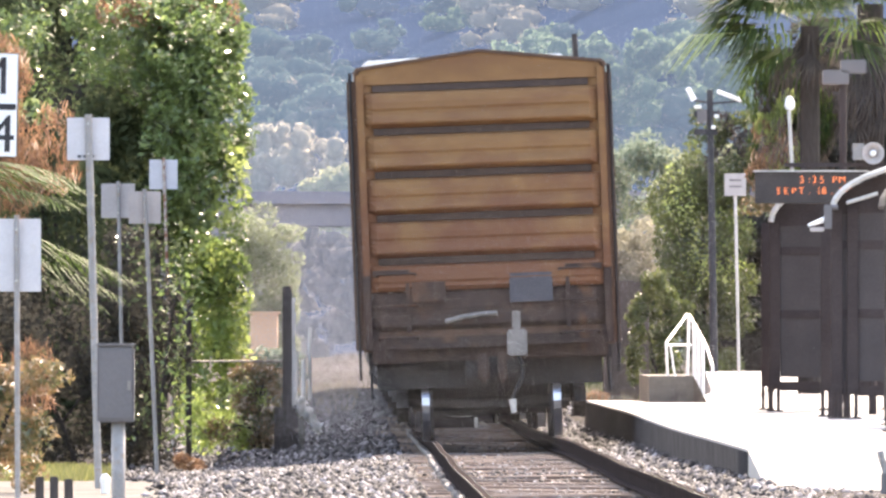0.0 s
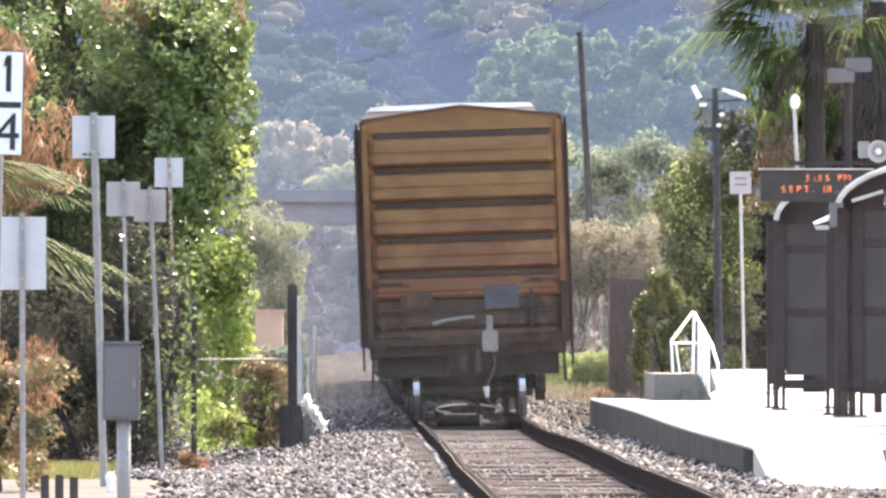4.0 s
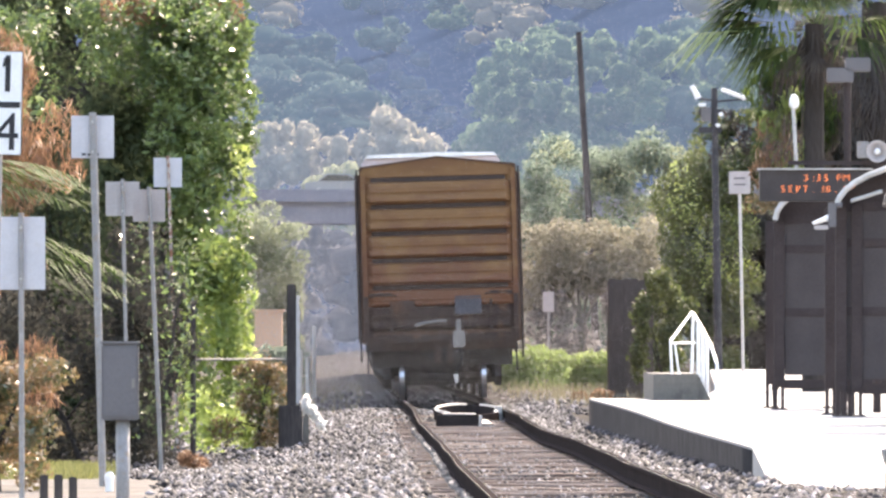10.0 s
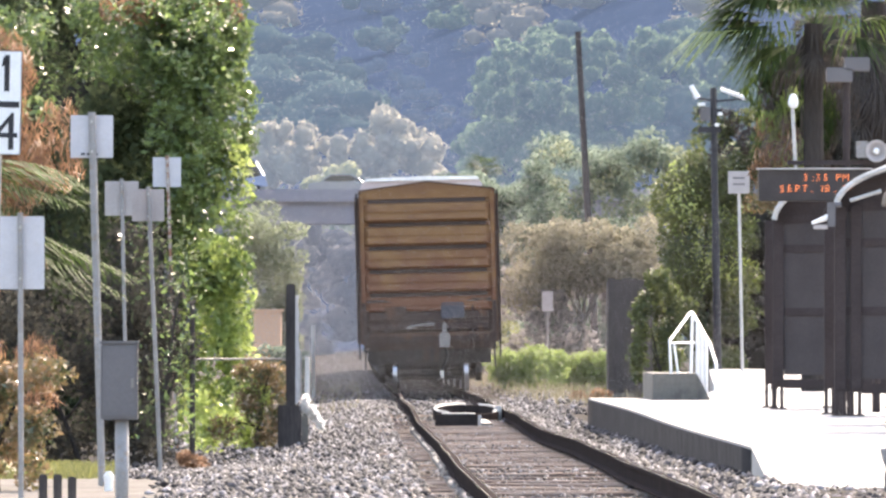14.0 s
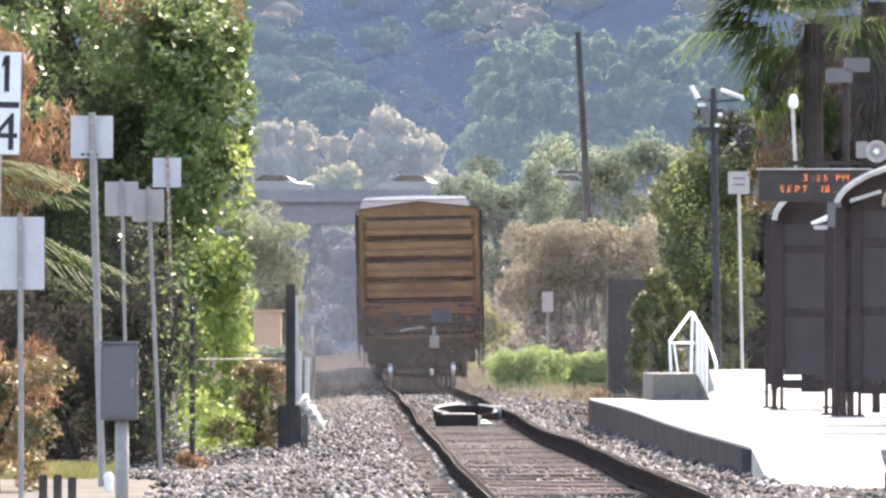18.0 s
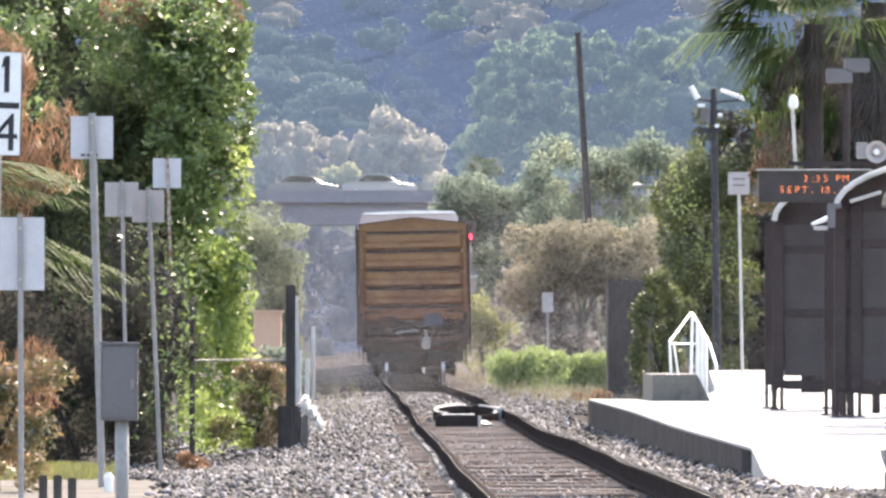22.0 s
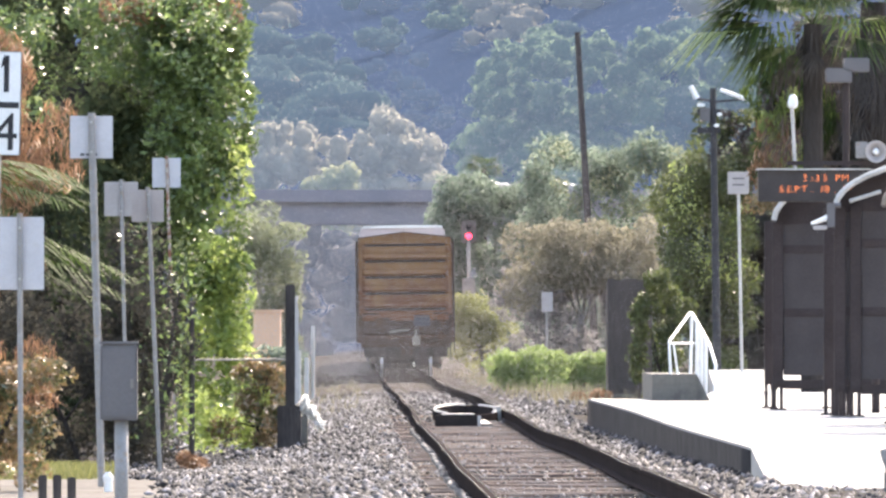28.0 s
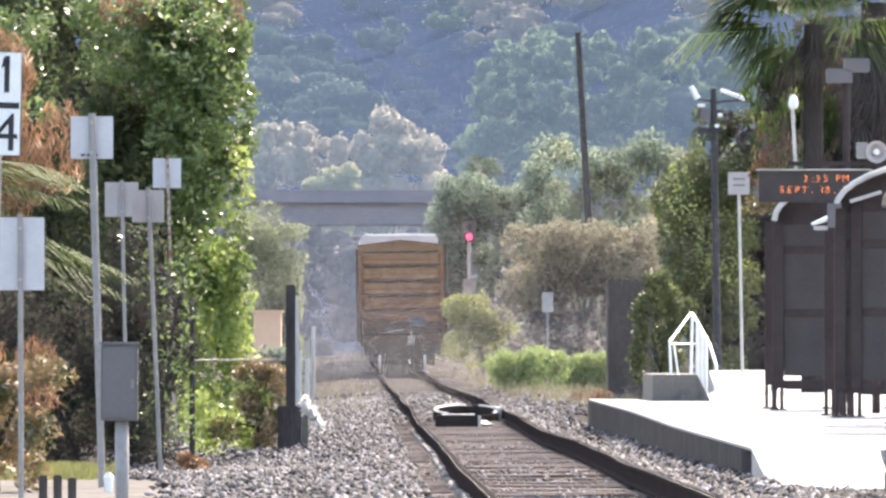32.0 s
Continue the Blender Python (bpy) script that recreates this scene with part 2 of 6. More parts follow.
# brown tree's lower half: shade and haze put into the leaf colour
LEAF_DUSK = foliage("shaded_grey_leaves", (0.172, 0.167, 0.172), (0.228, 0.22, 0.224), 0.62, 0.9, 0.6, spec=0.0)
WORN_IRON = surface("worn_grey_iron", (0.16, 0.145, 0.135), (0.26, 0.24, 0.225), 0.7, 0.2, scale=5, fine=40)
LEAF_HEDGE = foliage("olive_tree_leaves", (0.042, 0.057, 0.025), (0.12, 0.145, 0.045), 0.45, 0.5, 0.8, (0.26, 0.31, 0.09))
LEAF_BRIGHT = foliage("bright_hedge_leaves", (0.20, 0.27, 0.10), (0.33, 0.41, 0.17), 0.6, 0.5, 0.9)
# mid-distance leaves: haze put into paler, greyer base colours
LEAF_BROWN = foliage("hazy_brown_leaves", (0.178, 0.170, 0.135), (0.235, 0.22, 0.162), 0.62, 0.9, 0.5, (0.29, 0.28, 0.17), spec=0.0)
LEAF_GREY = foliage("grey_green_leaves", (0.130, 0.168, 0.136), (0.168, 0.212, 0.164), 0.72, 0.9, 0.4, spec=0.0)
LEAF_YELLOW_HAZE = foliage("hazy_yellow_green_leaves", (0.20, 0.215, 0.105), (0.28, 0.295, 0.145), 0.62, 0.9, 0.5, spec=0.0)
# far leaves and soil: base colours and emission both carry the haze
LEAF_PALE = foliage("pale_hazy_leaves", (0.29, 0.268, 0.208), (0.36, 0.33, 0.255), 0.6, 0.9, 0.25, air=0.048, spec=0.0)
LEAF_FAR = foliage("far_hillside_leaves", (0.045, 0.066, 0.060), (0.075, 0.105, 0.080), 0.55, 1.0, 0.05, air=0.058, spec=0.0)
LEAF_GULLY = foliage("gully_shade_leaves", (0.012, 0.020, 0.034), (0.026, 0.040, 0.052), 0.4, 1.0, 0.05, air=0.070, spec=0.0)
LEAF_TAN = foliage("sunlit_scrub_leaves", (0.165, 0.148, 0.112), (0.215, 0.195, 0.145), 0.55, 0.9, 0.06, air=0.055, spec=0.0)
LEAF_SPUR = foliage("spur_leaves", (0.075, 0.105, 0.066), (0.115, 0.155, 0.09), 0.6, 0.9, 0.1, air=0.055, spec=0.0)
LEAF_OLIVE = foliage("hazy_olive_leaves", (0.25, 0.25, 0.14), (0.31, 0.31, 0.175), 0.6, 0.9, 0.25, air=0.05, spec=0.0)
LEAF_HAZE = foliage("hazy_valley_leaves", (0.118, 0.114, 0.114), (0.148, 0.143, 0.143), 0.6, 0.9, 0.1, air=0.034, spec=0.0)
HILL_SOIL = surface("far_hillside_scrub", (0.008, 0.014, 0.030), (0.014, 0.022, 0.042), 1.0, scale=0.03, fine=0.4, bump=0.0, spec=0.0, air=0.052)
PALE_DIRT = surface("pale_dusty_dirt", (0.13, 0.12, 0.108), (0.22, 0.205, 0.188), 1.0, scale=0.8, fine=9, bump=0.4, spec=0.0, dirt=(0.15, 0.14, 0.11), dirt_at=0.62)
MOTE = foliage("airborne_dust", (0.40, 0.385, 0.395), (0.50, 0.48, 0.49), 0.5, 1.0, 0.1, spec=0.0)
PLASTIC = foliage("white_plastic_scraps", (0.75, 0.75, 0.74), (0.85, 0.85, 0.84), 0.6, 0.4, 2.0)
DRY_GRASS = foliage("straw_grass", (0.13, 0.12, 0.08), (0.24, 0.215, 0.15), 0.4, 0.8, 0.6)
GRASS = foliage("dry_grass", (0.10, 0.11, 0.04), (0.22, 0.22, 0.08), 0.4, 0.7, 0.6)

# ---- mesh helpers ----


def slab(bm, x0, x1, y0, y1, z0, z1):
    v = [bm.verts.new((x, y, z)) for z in (z0, z1) for x, y in ((x0, y0), (x1, y0), (x1, y1), (x0, y1))]
    for f in ((3, 2, 1, 0), (4, 5, 6, 7), (0, 1, 5, 4), (1, 2, 6, 5), (2, 3, 7, 6), (3, 0, 4, 7)):
        bm.faces.new([v[i] for i in f])
    return v


def rod(bm, p, q, r, r2=None, sides=8):
    p, q = Vector(p), Vector(q)
    r2 = r if r2 is None else r2
    a = (q - p).normalized()
    u = a.orthogonal().normalized()
    w = a.cross(u)
    rings = []
    for c, rr in ((p, r), (q, r2)):
        rings.append([bm.verts.new(c + rr * (math.cos(k * math.tau / sides) * u + math.sin(k * math.tau / sides) * w)) for k in range(sides)])
    for k in range(sides):
        bm.faces.new((rings[0][k], rings[0][(k + 1) % sides], rings[1][(k + 1) % sides], rings[1][k]))
    bm.faces.new(rings[0][::-1])
    bm.faces.new(rings[1])


def pipe(bm, pts, r, sides=8):
    for p, q in zip(pts, pts[1:]):
        rod(bm, p, q, r, sides=sides)


def lathe(bm, profile, axis="z", sides=20, at=(0, 0, 0)):
    """Turns a profile of (radius, height) about an axis."""
    at = Vector(at)
    rings = []
    for r, h in profile:
        ring = []
        for k in range(sides):
            c, s = r * math.cos(k * math.tau / sides), r * math.sin(k * math.tau / sides)
            ring.append(bm.verts.new(at + Vector({"z": (c, s, h), "x": (h, c, s), "y": (c, h, s)}[axis])))
        rings.append(ring)
    for a, b in zip(rings, rings[1:]):
        for k in range(sides):
            bm.faces.new((a[k], a[(k + 1) % sides], b[(k + 1) % sides], b[k]))
    bm.faces.new(rings[0][::-1])
    bm.faces.new(rings[-1])


def extrude_profile(bm, pts, y0, y1):
    """A closed outline of (x, z) drawn out along y."""
    a = [bm.verts.new((x, y0, z)) for x, z in pts]
    b = [bm.verts.new((x, y1, z)) for x, z in pts]
    n = len(pts)
    for k in range(n):
        bm.faces.new((a[k], a[(k + 1) % n], b[(k + 1) % n], b[k]))
    bm.faces.new(a[::-1])
    bm.faces.new(b)


def mesh_of(name, bm, material, smooth=False, bevel=0.0):
    if bevel:
        bmesh.ops.bevel(bm, geom=bm.edges[:], offset=bevel, segments=2, affect="EDGES", clamp_overlap=True)
    bmesh.ops.recalc_face_normals(bm, faces=bm.faces[:])
    me = bpy.data.meshes.new(name)
    bm.to_mesh(me)
    bm.free()
    me.materials.append(material)
    if smooth:
        me.polygons.foreach_set("use_smooth", [True] * len(me.polygons))
    return me


def part(name, bm, material, parent, label="", smooth=False, bevel=0.0):
    ob = new(name, mesh_of(name, bm, material, smooth, bevel))
    ob.parent = parent
    if label:
        ob["label"] = label
    return ob


def thing(name, label, category, at, group="", kind="", rz=0):
    ob = new(name)
    ob.empty_display_size = 0.3
    ob.matrix_basis = pose(*at, 0, 0, rz)
    return tagged(ob, label, category, group, kind)


def raw_mesh(name, verts, quads, material):
    me = bpy.data.meshes.new(name)
    verts, quads = np.asarray(verts, dtype=np.float32), np.asarray(quads, dtype=np.int32)
    k = quads.shape[1]
    me.vertices.add(len(verts))
    me.vertices.foreach_set("co", verts.ravel())
    me.loops.add(quads.size)
    me.loops.foreach_set("vertex_index", quads.ravel())
    me.polygons.add(len(quads))
    me.polygons.foreach_set("loop_start", np.arange(0, quads.size, k, dtype=np.int32))
    me.update(calc_edges=True)
    me.validate()
    me.materials.append(material)
    return me


RNG = np.random.default_rng(11)


def leaf_mesh(name, clumps, count, size, material, shell=0.55, droop=0.0, wide=0.42, scatter=0.0, level=0.0):
    """Many small pointed leaves in uneven clumps, each (x, y, z, rx, ry, rz)."""
    cl = np.array(clumps, dtype=float)
    w = (cl[:, 3] * cl[:, 5] + cl[:, 3] * cl[:, 4]) ** 0.9
    pick = RNG.choice(len(cl), count, p=w / w.sum())
    d = RNG.normal(size=(count, 3))
    d /= np.linalg.norm(d, axis=1)[:, None]
    rad = shell + (1 - shell) * RNG.random(count) ** 0.6
    rad *= 1 + 0.16 * np.sin(d[:, 0] * 7 + pick) * np.cos(d[:, 2] * 6 + 2 * pick)
    c = cl[pick, :3] + d * cl[pick, 3:6] * rad[:, None]
    u = RNG.normal(size=(count, 3))
    u[:, 2] -= droop
    u /= np.linalg.norm(u, axis=1)[:, None]
    if scatter:
        # far crowns: the leaves lie along the crown's skin, tilted by chance
        out = d + scatter * RNG.normal(size=(count, 3))
        u = np.cross(out, RNG.normal(size=(count, 3)))
        u /= np.linalg.norm(u, axis=1)[:, None]
        v = np.cross(out, u)
    elif level:
        # leaves held flat to the light
        flat = u + np.array((0.0, 0.0, level))
        u = np.cross(flat, RNG.normal(size=(count, 3)))
        u /= np.linalg.norm(u, axis=1)[:, None]
        v = np.cross(flat, u)
    else:
        v = np.cross(u, RNG.normal(size=(count, 3)))
    v /= np.linalg.norm(v, axis=1)[:, None]
    s = size * (0.6 + 0.8 * RNG.random(count))[:, None]
    n = np.cross(u, v)
    verts = np.stack([c - u * s, c + v * s * wide + n * s * 0.12, c + u * s, c - v * s * wide + n * s * 0.12], 1).reshape(-1, 3)
    return raw_mesh(name, verts, np.arange(count * 4).reshape(-1, 4), material)


def crown_mesh(name, clumps, material, share=0.78):
    """The closed inner mass of far crowns: an uneven lump for each clump."""
    bm = bmesh.new()
    bmesh.ops.create_icosphere(bm, subdivisions=2, radius=1)
    base = np.array([v.co[:] for v in bm.verts])
    tri = np.array([[v.index for v in f.verts] for f in bm.faces])
    bm.free()
    cl = np.array(clumps, dtype=float)
    n, k = len(cl), len(base)
    ph = RNG.uniform(0, 6.28, (n, 1, 3))
    bump = 1 + 0.14 * (np.sin(base[None, :, 0:1] * 4 + ph[:, :, 0:1]) + np.sin(base[None, :, 1:2] * 5 + ph[:, :, 1:2]) + np.sin(base[None, :, 2:3] * 5 + ph[:, :, 2:3])) + RNG.normal(0, 0.05, (n, k, 1))
    verts = cl[:, None, :3] + base[None] * bump * cl[:, None, 3:6] * share
    faces = (tri[None] + (np.arange(n) * k)[:, None, None]).reshape(-1, 3)
    me = raw_mesh(name, verts.reshape(-1, 3), faces, material)
    me.polygons.foreach_set("use_smooth", [True] * len(me.polygons))
    return me


def tree(name, label, at, clumps, count, size, leaves, trunk_r=0.12, shell=0.55, limbs=6, category="tree", group="", extra=None, droop=0.0, wide=0.42, scatter=0.0, core=False, bark=None):
    """A trunk with limbs that reach into the clumps, and a crown of leaves."""
    t = thing(name, label, category, at, group)
    cl = sorted(clumps, key=lambda c: -c[3])
    if trunk_r:
        bm = bmesh.new()
        mid = sum((Vector(c[:3]) for c in clumps), Vector()) / len(clumps)
        fork = Vector((mid.x * 0.5, mid.y * 0.5, mid.z * 0.45))
        rod(bm, (0, 0, -0.3), fork, trunk_r * 1.3, trunk_r, 10)
        for c in cl[:limbs]:
            tip = Vector(c[:3])
            bend = fork.lerp(tip, 0.5) + Vector((0, 0, 0.15 * (tip - fork).length))
            rod(bm, fork, bend, trunk_r * 0.7, trunk_r * 0.4, 7)
            rod(bm, bend, tip, trunk_r * 0.4, trunk_r * 0.12, 6)
        part("trunk", bm, bark or BARK, t)
    ob = new("crown", leaf_mesh("crown", clumps, count, size, leaves, shell, droop, wide, scatter))
    ob.parent = t
    if core:
        oc = new("inner_crown", crown_mesh("inner_crown", clumps, leaves))
        oc.parent = t
    if extra:
        for m2, c2, n2, s2 in extra:
            o2 = new("crown", leaf_mesh("crown", c2, n2, s2, m2, shell, droop, wide, scatter, 1.1 if m2 is LEAF_GLOSS else 0.0))
            o2.parent = t
    return t


def blobs(n, x, y, z, r, seed, squash=0.9):
    """Clump centres spread in a box."""
    rr = random.Random(seed)
    return [(rr.uniform(*x), rr.uniform(*y), rr.uniform(*z), *(k * rr.uniform(0.7, 1.3) for k in (r, r, r * squash))) for _ in range(n)]

# ---- ground, track and platform ----
TRACK_X = 1.72
PROFILE_Y = (-60, 92, 104, 134, 152, 200, 240, 360, 1000)
PROFILE_Z = (0.2, 0.17, 0.12, 0.08, 0.0, -0.05, -0.06, -0.31, -0.31)


def rail_z(y):
    """Height of the rail tops along the line; it falls gently away."""
    return float(np.mean([np.interp(y + d, PROFILE_Y, PROFILE_Z) for d in (-14, -7, 0, 7, 14)]))


def hill_z(x, y):
    """The wooded hillside that closes the valley."""
    up = max(0.0, y - 905 - 20 * math.sin(x * 0.02))
    spur = 14 * math.exp(-((x - 34) / 22) ** 2) * min(1.0, max(0.0, (y - 930) / 130))
    return 0.088 * up * (1 + 0.05 * math.sin(x * 0.013 + 1)) + spur


def ground_z(x, y):
    side = min(1.0, max(0.0, (abs(x - TRACK_X) - 1.7) / 2.2)) * (1.0 + 1.5 * min(1.0, max(0.0, (y - 128) / 40)) if x < 1 else 1.0)
    bank = (0.13 + 0.06 * min(1.0, max(0.0, (y - 190) / 40))) * min(1.0, max(0.0, (x - 3.1) / 0.4))
    dip = 0.09 * math.exp(-((y - 148) / 11) ** 2) * min(1.0, max(0.0, (0.5 - x) / 0.7))
    dip += 0.14 * math.exp(-((y - 166) / 9) ** 2) * min(1.0, max(0.0, (-0.35 - x) / 0.9))
    return rail_z(y) - 0.19 - 0.10 * side - dip + bank + hill_z(x, y)


def dirt_edge(y):
    """Where the ballast gives way to the dirt of the verge."""
    return float(np.interp(y, (80, 112, 126, 141, 155), (-1.55, -1.62, -1.85, -2.25, -2.7)))


def build_ground():
    xs = sorted({*np.linspace(-2600, -60, 14), *np.linspace(-60, -8, 14), *np.linspace(-8, 14, 45), *np.linspace(14, 80, 18), *np.linspace(80, 2600, 14)})
    ys = sorted({*np.linspace(-400, 70, 10), *np.linspace(70, 300, 93), *np.linspace(300, 900, 50), *np.linspace(900, 1800, 70), *np.linspace(1800, 3800, 12)})
    verts = [(x, y, ground_z(x, y) + (0.03 * noise.noise((x * 0.7, y * 0.1, 0)) if abs(x) < 20 else 0)) for y in ys for x in xs]
    n = len(xs)
    quads = [(j * n + i, j * n + i + 1, (j + 1) * n + i + 1, (j + 1) * n + i) for j in range(len(ys) - 1) for i in range(n - 1)]
    me = raw_mesh("ground", verts, quads, EARTH)
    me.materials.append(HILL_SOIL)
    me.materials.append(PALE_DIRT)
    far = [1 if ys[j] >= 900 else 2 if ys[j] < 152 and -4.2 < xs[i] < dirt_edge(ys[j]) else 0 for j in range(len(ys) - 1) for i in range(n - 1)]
    me.polygons.foreach_set("material_index", far)
    me.polygons.foreach_set("use_smooth", [True] * len(me.polygons))
    tagged(new("ground", me), "dusty earth with dry grass, rising to a wooded hillside", "ground", kind="structure")


def build_track():
    t = thing("railway_track", "single railway track on timber ties in grey ballast", "track", (0, 0, 0), kind="structure")
    ys = list(np.arange(40, 300, 4.0)) + list(np.arange(300, 860, 20.0))
    web = [(-0.07, -0.17), (0.07, -0.17), (0.07, -0.16), (0.014, -0.14), (0.014, -0.045), (0.036, -0.035), (0.036, -0.003), (-0.036, -0.003), (-0.036, -0.035), (-0.014, -0.045), (-0.014, -0.14), (-0.07, -0.16)]
    for side, cant in ((-0.752, 0.0), (0.752, 0.03)):
        for name, outline, mat in (("rail", web, RAIL_WEB), ("rail_head", [(-0.036, -0.012), (-0.024, -0.003), (-0.024, 0.0), (-0.030, 0.0)], RAIL_TOP), ("rail_edge", [(0.028, -0.003), (0.036, -0.010), (0.036, -0.004), (0.030, 0.0)], RAIL_TOP)):
            bm = bmesh.new()
            rows = []
            for y in ys:
                sway = 0.022 * math.sin(y * 0.10 + side) + 0.006 * math.sin(y * 0.27)
                dip = 0.009 * math.sin(y * 0.13 + side * 2) + 0.004 * math.sin(y * 0.37)
                rows.append([bm.verts.new((TRACK_X + side + sway + x, y, rail_z(y) + cant + dip + z)) for x, z in outline])
            k = len(outline)
            for a, b in zip(rows, rows[1:]):
                for i in range(k):
                    bm.faces.new((a[i], a[(i + 1) % k], b[(i + 1) % k], b[i]))
            bm.faces.new(rows[0][::-1])
            bm.faces.new(rows[-1])
            part(name, bm, mat, t, "rusty steel rail" if name == "rail" else "worn bright running surface", smooth=False)
    return t


def stones(name, count, xr, yr, size, lift, material, label, skip=None):
    x = RNG.uniform(*xr, count)
    y = yr[0] + (yr[1] - yr[0]) * RNG.random(count) ** 1.25
    if skip:
        keep = skip(x, y)
        x, y = x[keep], y[keep]
    n = len(x)
    z = np.array([ground_z(a, b) for a, b in zip(x, y)]) + lift * RNG.random(n)
    s = size * (0.55 + 0.9 * RNG.random((n, 1, 1)))
    base = np.array([(1, 0, 0), (0, 1, 0), (-1, 0, 0), (0, -1, 0), (0, 0, 0.75), (0, 0, -0.75)])
    v = base[None] * (0.65 + 0.7 * RNG.random((n, 6, 1))) + RNG.normal(scale=0.16, size=(n, 6, 3))
    a = RNG.uniform(0, math.tau, n)
    ca, sa = np.cos(a)[:, None], np.sin(a)[:, None]
    v = np.stack([v[:, :, 0] * ca - v[:, :, 1] * sa, v[:, :, 0] * sa + v[:, :, 1] * ca, v[:, :, 2]], 2) * s
    v += np.stack([x, y, z], 1)[:, None]
    tri = np.array([(0, 1, 4), (1, 2, 4), (2, 3, 4), (3, 0, 4), (1, 0, 5), (2, 1, 5), (3, 2, 5), (0, 3, 5)])
    faces = (tri[None] + (np.arange(n) * 6)[:, None, None]).reshape(-1, 3)
    ob = new(name, raw_mesh(name, v.reshape(-1, 3), faces, material))
    return tagged(ob, label, "gravel", kind="stuff")


def stone_material():
    m, n, l = nodes_of("crushed_rock")
    p = n["Principled BSDF"]
    geo, ramp = n.new("ShaderNodeNewGeometry"), n.new("ShaderNodeValToRGB")
    ramp.color_ramp.elements[0].color, ramp.color_ramp.elements[1].color = (0.018, 0.017, 0.018, 1), (0.30, 0.285, 0.295, 1)
    e = ramp.color_ramp.elements.new(0.80)
    e.color = (0.12, 0.111, 0.116, 1)
    e = ramp.color_ramp.elements.new(0.5)
    e.color = (0.06, 0.056, 0.057, 1)
    l.new(geo.outputs["Random Per Island"], ramp.inputs[0])
    l.new(ramp.outputs[0], p.inputs["Base Color"])
    p.inputs["Roughness"].default_value = 0.7
    p.inputs["Specular IOR Level"].default_value = 0.15
    return m


def build_platform():
    p = thing("platform", "low concrete station platform, glaring in the sun", "platform", (0, 0, 0), kind="structure")
    top = 0.31
    bm = bmesh.new()
    # the edge wanders a little
    edge = [(3.40 + 0.03 * math.sin(y * 0.13), y) for y in np.linspace(182, 109, 24)]
    outline = edge + [(14, 109), (14, 300), (8.4, 300), (5.9, 207), (4.95, 182)]
    lo = [bm.verts.new((x, y, -0.6)) for x, y in outline]
    hi = [bm.verts.new((x, y, top)) for x, y in outline]
    k = len(outline)
    for i in range(k):
        bm.faces.new((lo[i], lo[(i + 1) % k], hi[(i + 1) % k], hi[i]))
    bm.faces.new(hi)
    bm.faces.new(lo[::-1])
    part("slab", bm, CONCRETE, p, "pale concrete deck")
    # a dark, blotchy sheet covers the track-side face of the slab
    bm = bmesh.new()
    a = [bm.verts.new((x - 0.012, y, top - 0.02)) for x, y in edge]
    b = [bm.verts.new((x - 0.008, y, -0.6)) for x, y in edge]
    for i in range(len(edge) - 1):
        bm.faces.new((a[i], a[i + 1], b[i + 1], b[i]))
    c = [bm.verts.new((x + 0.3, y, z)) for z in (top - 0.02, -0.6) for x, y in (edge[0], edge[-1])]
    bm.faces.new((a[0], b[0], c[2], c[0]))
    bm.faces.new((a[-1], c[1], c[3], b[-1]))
    part("edge_face", bm, CURB, p, "dark blotchy face of the platform edge", smooth=True)
    bm = bmesh.new()
    for v in ((3.42, 14, 109.0, top - 0.002, -0.5),):
        x0, x1, y1, z1, zb = v
        q = [bm.verts.new(c) for c in ((x0, 104, 0.03), (x1, 104, 0.03), (x1, y1, z1), (x0, y1, z1), (x0, 104, zb), (x1, 104, zb), (x1, y1, zb), (x0, y1, zb))]
        for f in ((0, 1, 2, 3), (7, 6, 5, 4), (0, 4, 5, 1), (1, 5, 6, 2), (2, 6, 7, 3), (3, 7, 4, 0)):
            bm.faces.new([q[i] for i in f])
    part("ramp", bm, CONCRETE, p, "sloping concrete end of the platform")
    return p


